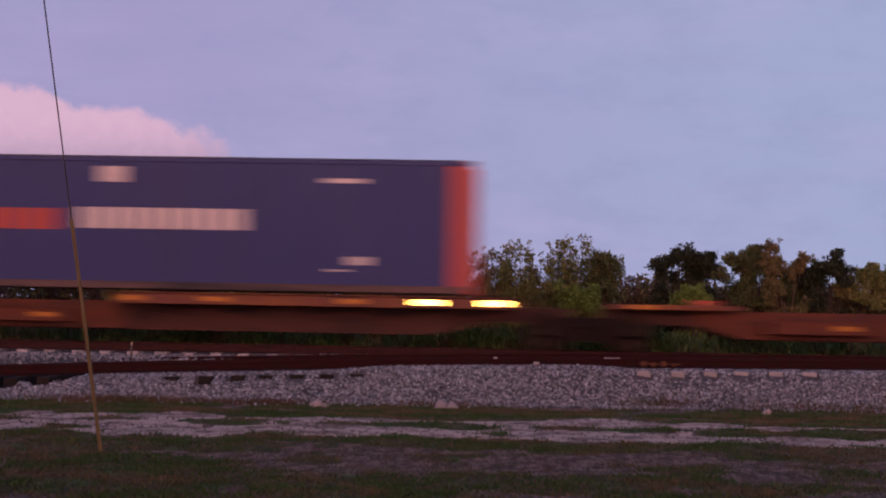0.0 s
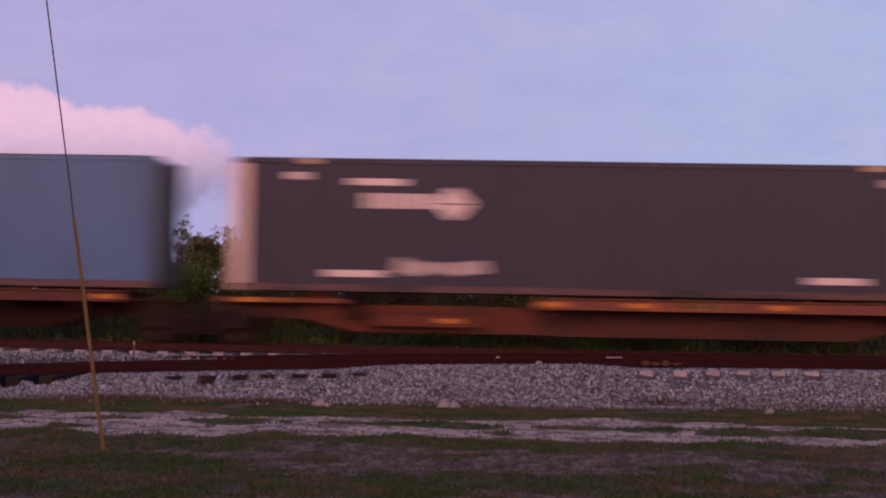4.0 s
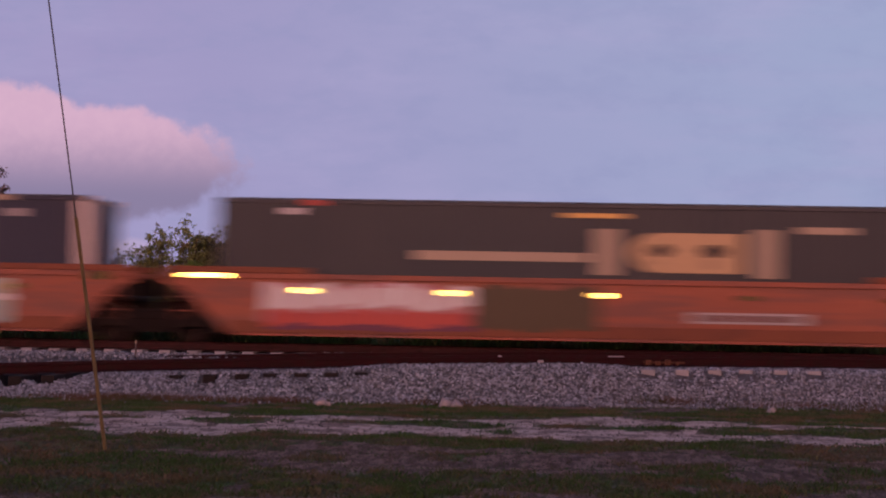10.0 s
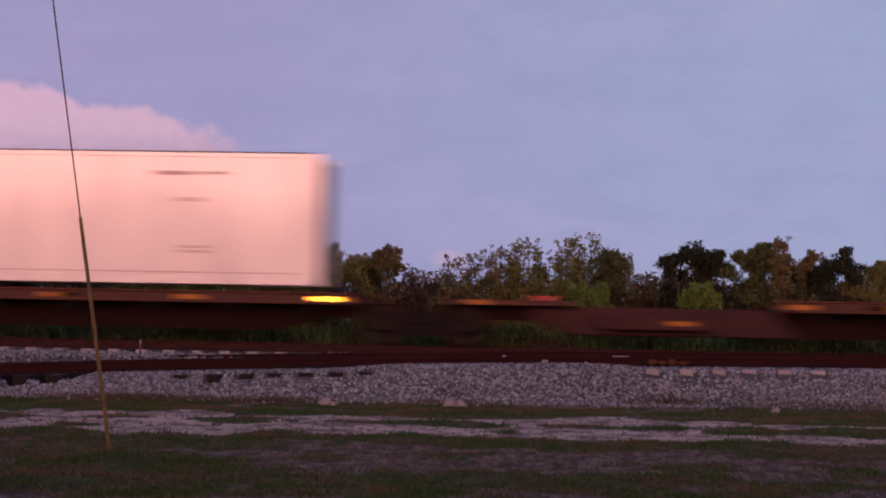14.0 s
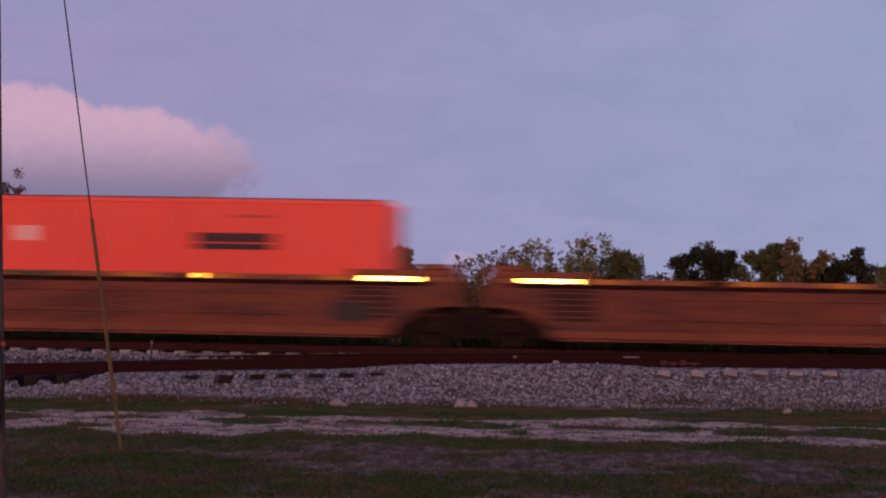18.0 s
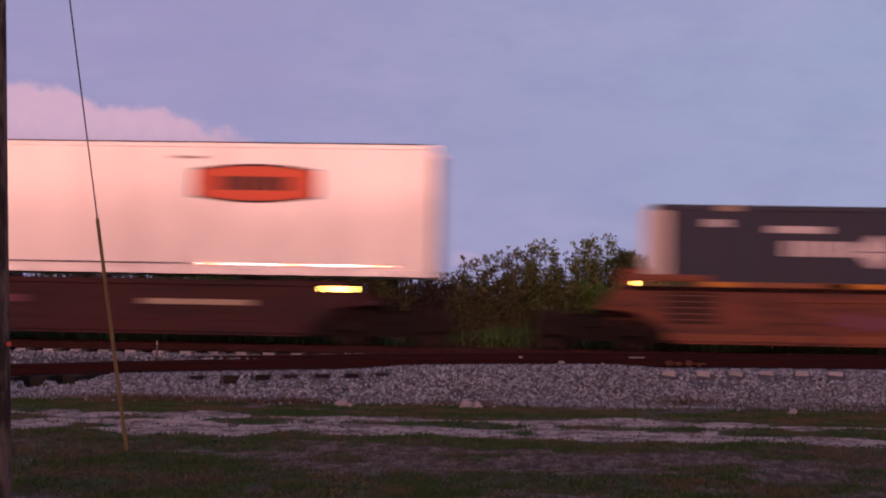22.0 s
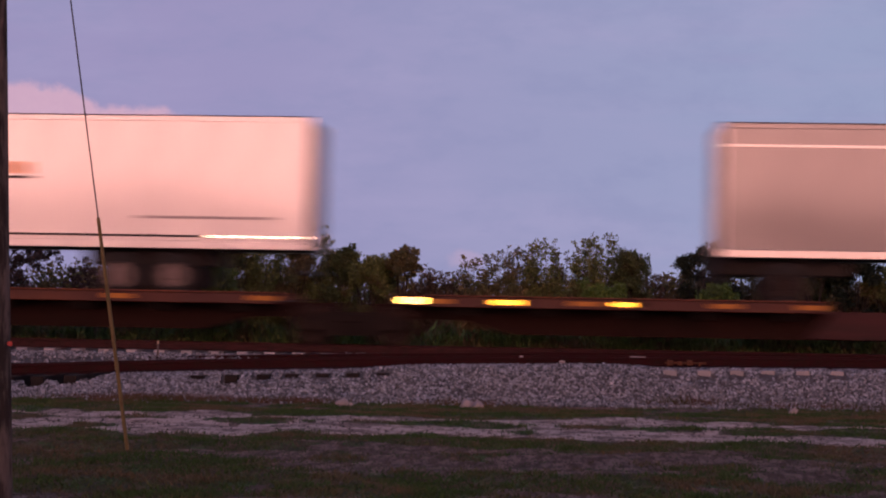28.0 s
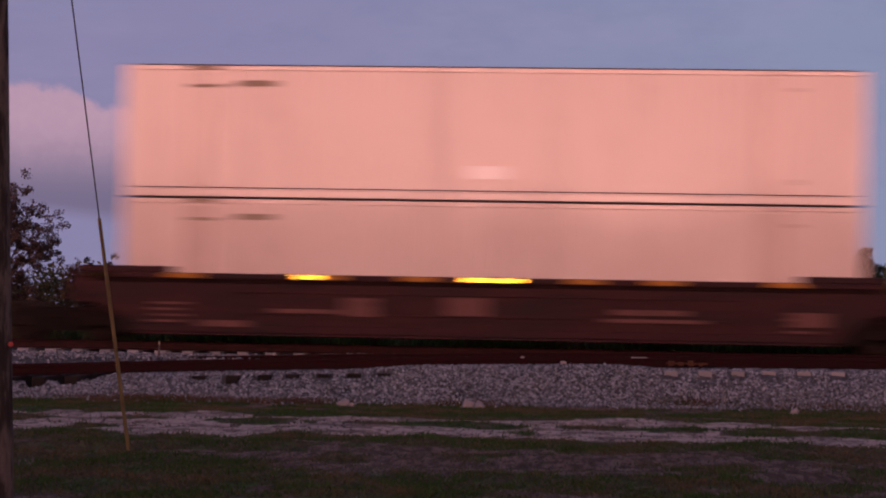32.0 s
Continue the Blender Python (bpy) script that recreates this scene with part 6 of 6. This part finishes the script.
    # second spine set
    spine_car(-275.7, -257.0, True, car_maroon, ends="r", glints=((2.07, True), (4.53, True)))
    container(-273.6, -257.6, FLAT, salmon_paint, "faded orange container with white panels", marks=[
        (B, decal_bright, 7.6, 0.70, 0.85, 0.30), (B, decal_bright, 7.6, 1.92, 0.85, 0.30), (B, decal_black, 12.1, 0.75, 1.8, 0.13), (B, decal_black, 12.2, 0.93, 1.6, 0.13),
        (B, decal_red, 2.3, 0.32, 1.0, 0.09), (B, decal_red, 2.2, 2.2, 1.2, 0.12), (B, decal_red, 14.6, 0.3, 1.0, 0.09), (B, decal_red, 14.6, 2.2, 1.0, 0.12)])
    spine_car(-293.8, -275.7, False, car_maroon, label="maroon low spine railway car running empty", empty=True, glints=((9.8, "amber"), (11.3, "amber"), (14.8, "amber"), (11.85, "foot")))
    spine_car(-313.0, -293.8, False, car_maroon, ends="l", glints=((17.08, "amber"), (9.3, "amber"), (11.4, "amber"), (8.2, "foot")), lift=0.08)
    container(-312.25, -296.08, FLAT + 0.08, white_paint, "clean white container with red and dark lettering", marks=[
        (X, decal_lamp_red, 3.1, 0.78, 1.6, 0.44), (X, decal_slate, 4.6, 0.82, 2.75, 0.36), (B, decal_mid, 0.4, 2.62, 15.3, 0.03), (B, decal_mid, 12.5, 0.42, 0.9, 0.09), (B, decal_mid, 13.6, 0.42, 0.5, 0.07), (B, decal_mid, 13.0, 1.0, 0.6, 0.09), (B, decal_mid, 13.1, 2.05, 0.65, 0.06), (B, decal_mid, 13.1, 2.15, 0.65, 0.06),
        (B, decal_mid, 3.0, 0.36, 0.7, 0.08), (B, decal_mid, 2.2, 2.1, 0.7, 0.1)], smooth_wall=True)
    spine_car(-333.3, -317.0, False, car_maroon, ends="lr")
    container(-333.2, -317.1, FLAT, orange_paint, "orange container with dark lettering blocks", marks=BLOCKS + PATCH)
    # rust-orange well cars
    # black squares near these cars' right ends paint the shade of openings
    well_car(-357.48, -337.69, car_orange, ends="r", marks=[(B, decal_scuff, 15.8, 0.6, 0.8, 0.14), (B, decal_black, 16.4, 0.55, 0.7, 0.4)])
    container(-355.8, -339.75, WELL, orange_paint, "orange container with dark lettering blocks", marks=BLOCKS + PATCH)
    well_car(-376.2, -357.48, car_orange, label="rust-orange well railway car running empty", marks=[(B, decal_scuff, 15.5, 0.32, 0.9, 0.1), (B, decal_black, 15.4, 0.55, 0.9, 0.4), (B, decal_tan, 9.0, 0.7, 1.2, 0.2)])
    well_car(-395.23, -376.2, car_orange, ends="l", marks=[(B, decal_black, 16.0, 0.55, 0.8, 0.4), (B, decal_tan, 2.2, 0.6, 0.9, 0.3)])
    # white bar at 4.6 along the top is a painted glint
    container(-394.0, -377.95, WELL, red_paint, "bright red container with dark lettering blocks", marks=[
        (B, decal_soot, 11.75, 0.76, 1.7, 0.20), (B, decal_black, 11.75, 0.99, 1.7, 0.13), (B, decal_red, 12.6, 0.36, 0.8, 0.06), (B, decal_white, 0.05, 0.03, 0.6, 0.32), (B, decal_red, 2.6, 0.36, 1.0, 0.08), (B, decal_white, 4.6, 0.01, 1.0, 0.1), (B, decal_bright, 7.8, 0.66, 0.38, 0.33)])
    well_car(-419.1, -399.28, car_orange, ends="r", marks=[(B, decal_scuff, 13.9, 0.72, 2.1, 0.1), ("scrawl", decal_plum, 4.0, 0.5, 2.6, 0.5), (B, decal_slate, 9.1, 0.48, 0.85, 0.5)])
    container(-417.38, -401.0, WELL, charcoal, "charcoal container with white ends and an arrow emblem", band=pale_paint, band_w=0.40, marks=ARROW)
    well_car(-438.1, -419.1, car_orange, marks=[("scrawl", decal_plum, 3.2, 0.5, 3.0, 0.5), ("cloud", decal_crimson, 10.4, 0.42, 5.4, 0.75), (B, decal_scuff, 16.4, 0.6, 0.7, 0.12)])
    container(-436.6, -420.6, WELL, charcoal, "charcoal container with white ends and an arrow emblem", band=pale_paint, band_w=0.40, marks=ARROW)
    well_car(-457.0, -438.1, car_orange, ends="l", marks=[("scrawl", decal_plum, 5.2, 0.5, 4.2, 0.5), (B, decal_scuff, 16.1, 0.6, 0.8, 0.12)])
    container(-455.7, -439.75, WELL, charcoal, "charcoal container with white ends, arrow and hexagon emblems", band=pale_paint, band_w=0.40, marks=ARROW + HEXAGON)
    well_car(-479.88, -461.29, car_maroon, "side", 1.40, "lr", "dark maroon railway car with a low side sill", 1.505, [(B, decal_plum, 8.2, 0.85, 2.4, 0.16), (B, decal_tan, 13.2, 0.85, 2.4, 0.12)],
             ((8.2, 0.5), (-8.7, 0.5)))
    container(-476.4, -460.35, RAIL_Z + 1.51, white_paint, "white container with a red and black plaque", marks=[
        ("plaque", decal_black, 10.75, 0.46, 2.75, 0.86), ("plaque", decal_lamp_red, 10.83, 0.51, 2.59, 0.76), (X, decal_black, 11.35, 0.74, 1.55, 0.30), (B, decal_grey, 10.3, 0.3, 0.7, 0.06), (B, decal_grey, 1.0, 2.2, 0.8, 0.16)], smooth_wall=True, strip=True)
    # third spine set, with road trailers
    spine_car(-500.07, -483.94, True, car_maroon, True, "r", glints=((15.14, True), (1.71, "amber")))
    trailer(-499.7, -483.58, DECK, white_paint, "white trailer with an orange banner emblem", (3.4, 4.7), (8.0, 14.0, 0.7, skirt_dark), SIGN + LINE_LOW, True, "r", landing=4.6, tall=3.97)
    spine_car(-517.46, -500.07, True, car_maroon, True, glints=((13.21, False), (15.36, "placard"), (14.5, "red")))
    trailer(-516.35, -500.25, DECK, white_paint, "white trailer with an orange banner emblem", (3.4, 4.7), (5.4, 12.6, 0.75, skirt_dark), SIGN + LINE_LOW, True, "r", landing=4.3, tall=3.97)
    spine_car(-533.7, -517.46, True, car_maroon, True, glints=((10.63, False), (7.93, False)))
    trailer(-533.25, -517.15, DECK, white_paint, "white trailer with an orange banner emblem", (3.2, 4.45), (5.0, 12.0, 0.7, skirt_dark), SIGN + LINE_LOW, True, "r", landing=4.3, tall=3.97)
    spine_car(-550.9, -533.7, True, car_maroon, True)
    trailer(-550.3, -534.15, DECK, grey_beige, "grey-beige trailer with bright rub rails and a shield emblem", (3.0, 4.3), (5.3, 12.4, 0.85, skirt_pale), SHIELD_R(13.6), False, "r", True, landing=5.0, tall=3.95)
    spine_car(-568.6, -550.9, False, car_maroon, True)
    trailer(-567.6, -551.4, DECK, white_paint, "plain white trailer with tandem axles", (11.8, 13.1), None, LINE, True, "l", tall=4.0)
    spine_car(-586.97, -568.6, True, car_maroon, True, glints=((1.42, True), (15.3, True), (3.4, "amber"), (6.05, "amber")))
    trailer(-579.0, -570.4, DECK, grey_beige, "short grey-beige trailer with a shield emblem", (1.4,), None, SHIELD_R(6.3), False, "r", True, landing=2.4, tall=3.99)
    spine_car(-604.35, -586.97, False, car_brown, True)
    trailer(-604.1, -587.9, DECK, white_paint, "white trailer with a small winged emblem", (12.0, 13.2), None, WING, "line", "l", tall=4.0)
    spine_car(-620.9, -604.35, False, car_brown, True, glints=((15.26, True),))
    trailer(-620.8, -604.7, DECK, white_paint, "white trailer with red lettering and a pale skirt", (11.7, 12.9), (5.7, 11.2, 0.85, skirt_pale), [
        (X, decal_lamp_red, 1.95, 0.50, 3.6, 0.5), (B, decal_grey, 5.6, 0.22, 0.8, 0.07), (B, decal_grey, 8.8, 0.18, 0.8, 0.05), (B, decal_grey, 10.6, 0.22, 0.6, 0.07), (B, decal_tan, 8.0, 2.1, 0.6, 0.12)], True, "l", tall=4.0)
    spine_car(-637.9, -620.9, False, car_brown, True)
    trailer(-637.5, -628.85, DECK, grey_beige, "short grey-beige trailer with a shield emblem", (7.4,), (3.4, 6.9, 0.85, skirt_pale), SHIELD_R(1.15), False, "l", True, tall=4.05)
    spine_car(-654.3, -637.9, False, car_brown, True, "l", glints=((3.96, "girder"), (5.28, "girder"), (6.82, "girder")))
    trailer(-654.6, -638.4, DECK, white_paint, "white trailer with a small winged emblem", (11.4, 12.7), None, WING, "line", "l", tall=4.02)
    # double stack
    well_car(-676.7, -657.9, car_maroon, "chord", 1.54, "r", "dark maroon well railway car with scuffed side sills", strips=((0.2, 1.2), (-3.8, 0.5), (-8.4, 0.5)), marks=[
        (B, decal_scuff, 3.2, 0.38, 1.1, 0.14), (B, decal_scuff, 4.8, 0.7, 1.5, 0.09), (B, decal_scuff, 6.4, 0.65, 0.7, 0.4), (B, decal_scuff, 8.6, 0.7, 0.9, 0.4), (B, decal_scuff, 12.0, 0.62, 2.2, 0.08), (B, decal_scuff, 12.2, 0.78, 1.6, 0.12), (B, decal_scuff, 16.0, 0.6, 0.8, 0.3)])
    stack = [(B, cream_dark, 1.35, 0.16, 0.6, 2.5), (B, cream_dark, 13.75, 0.16, 0.7, 2.5), (B, end_grey, 0.2, 2.68, 15.7, 0.022), (B, decal_tan, 1.4, 0.02, 0.7, 0.08), (B, decal_tan, 2.5, 0.33, 0.85, 0.13), (B, decal_tan, 1.4, 0.42, 0.7, 0.07), (B, cream_dark, 13.8, 0.02, 0.7, 0.08), (B, cream_dark, 13.9, 0.38, 0.9, 0.08), (B, cream_dark, 14.0, 2.35, 0.8, 0.12)]
    container(-675.25, -659.15, WELL, cream_paint, "cream container carried low in a well car", marks=stack)
    container(-675.25, -659.15, WELL + 2.93, cream_paint, "cream container stacked on top of another", marks=stack + [(B, white_paint, 7.6, 2.15, 0.85, 0.28)])
    for s in (1.14, -16.39, -21.07, -37.46, -55.4, -72.9, -90.7, -108.6, -126.3, -143.6, -160.05, -177.0, -194.6, -197.4, -216.5, -235.45, -254.4, -257.0,
              -275.7, -293.8, -313.0, -317.0, -333.3, -337.69, -357.48, -376.2, -395.23, -399.28, -419.1, -438.1, -456.88, -461.29, -479.88, -483.94, -500.07,
              -517.46, -533.7, -550.9, -568.6, -586.97, -604.35, -620.9, -637.9, -654.3, -657.9, -676.7, 18.6):
        truck(s)


build_train()


def motions():
    for ob, s, y, z, turn in MOVERS:
        walk(ob, [(t, pose(s + SPEED * t, y, z, 0, 0, turn)) for t in (0, 16, 32)])


motions()
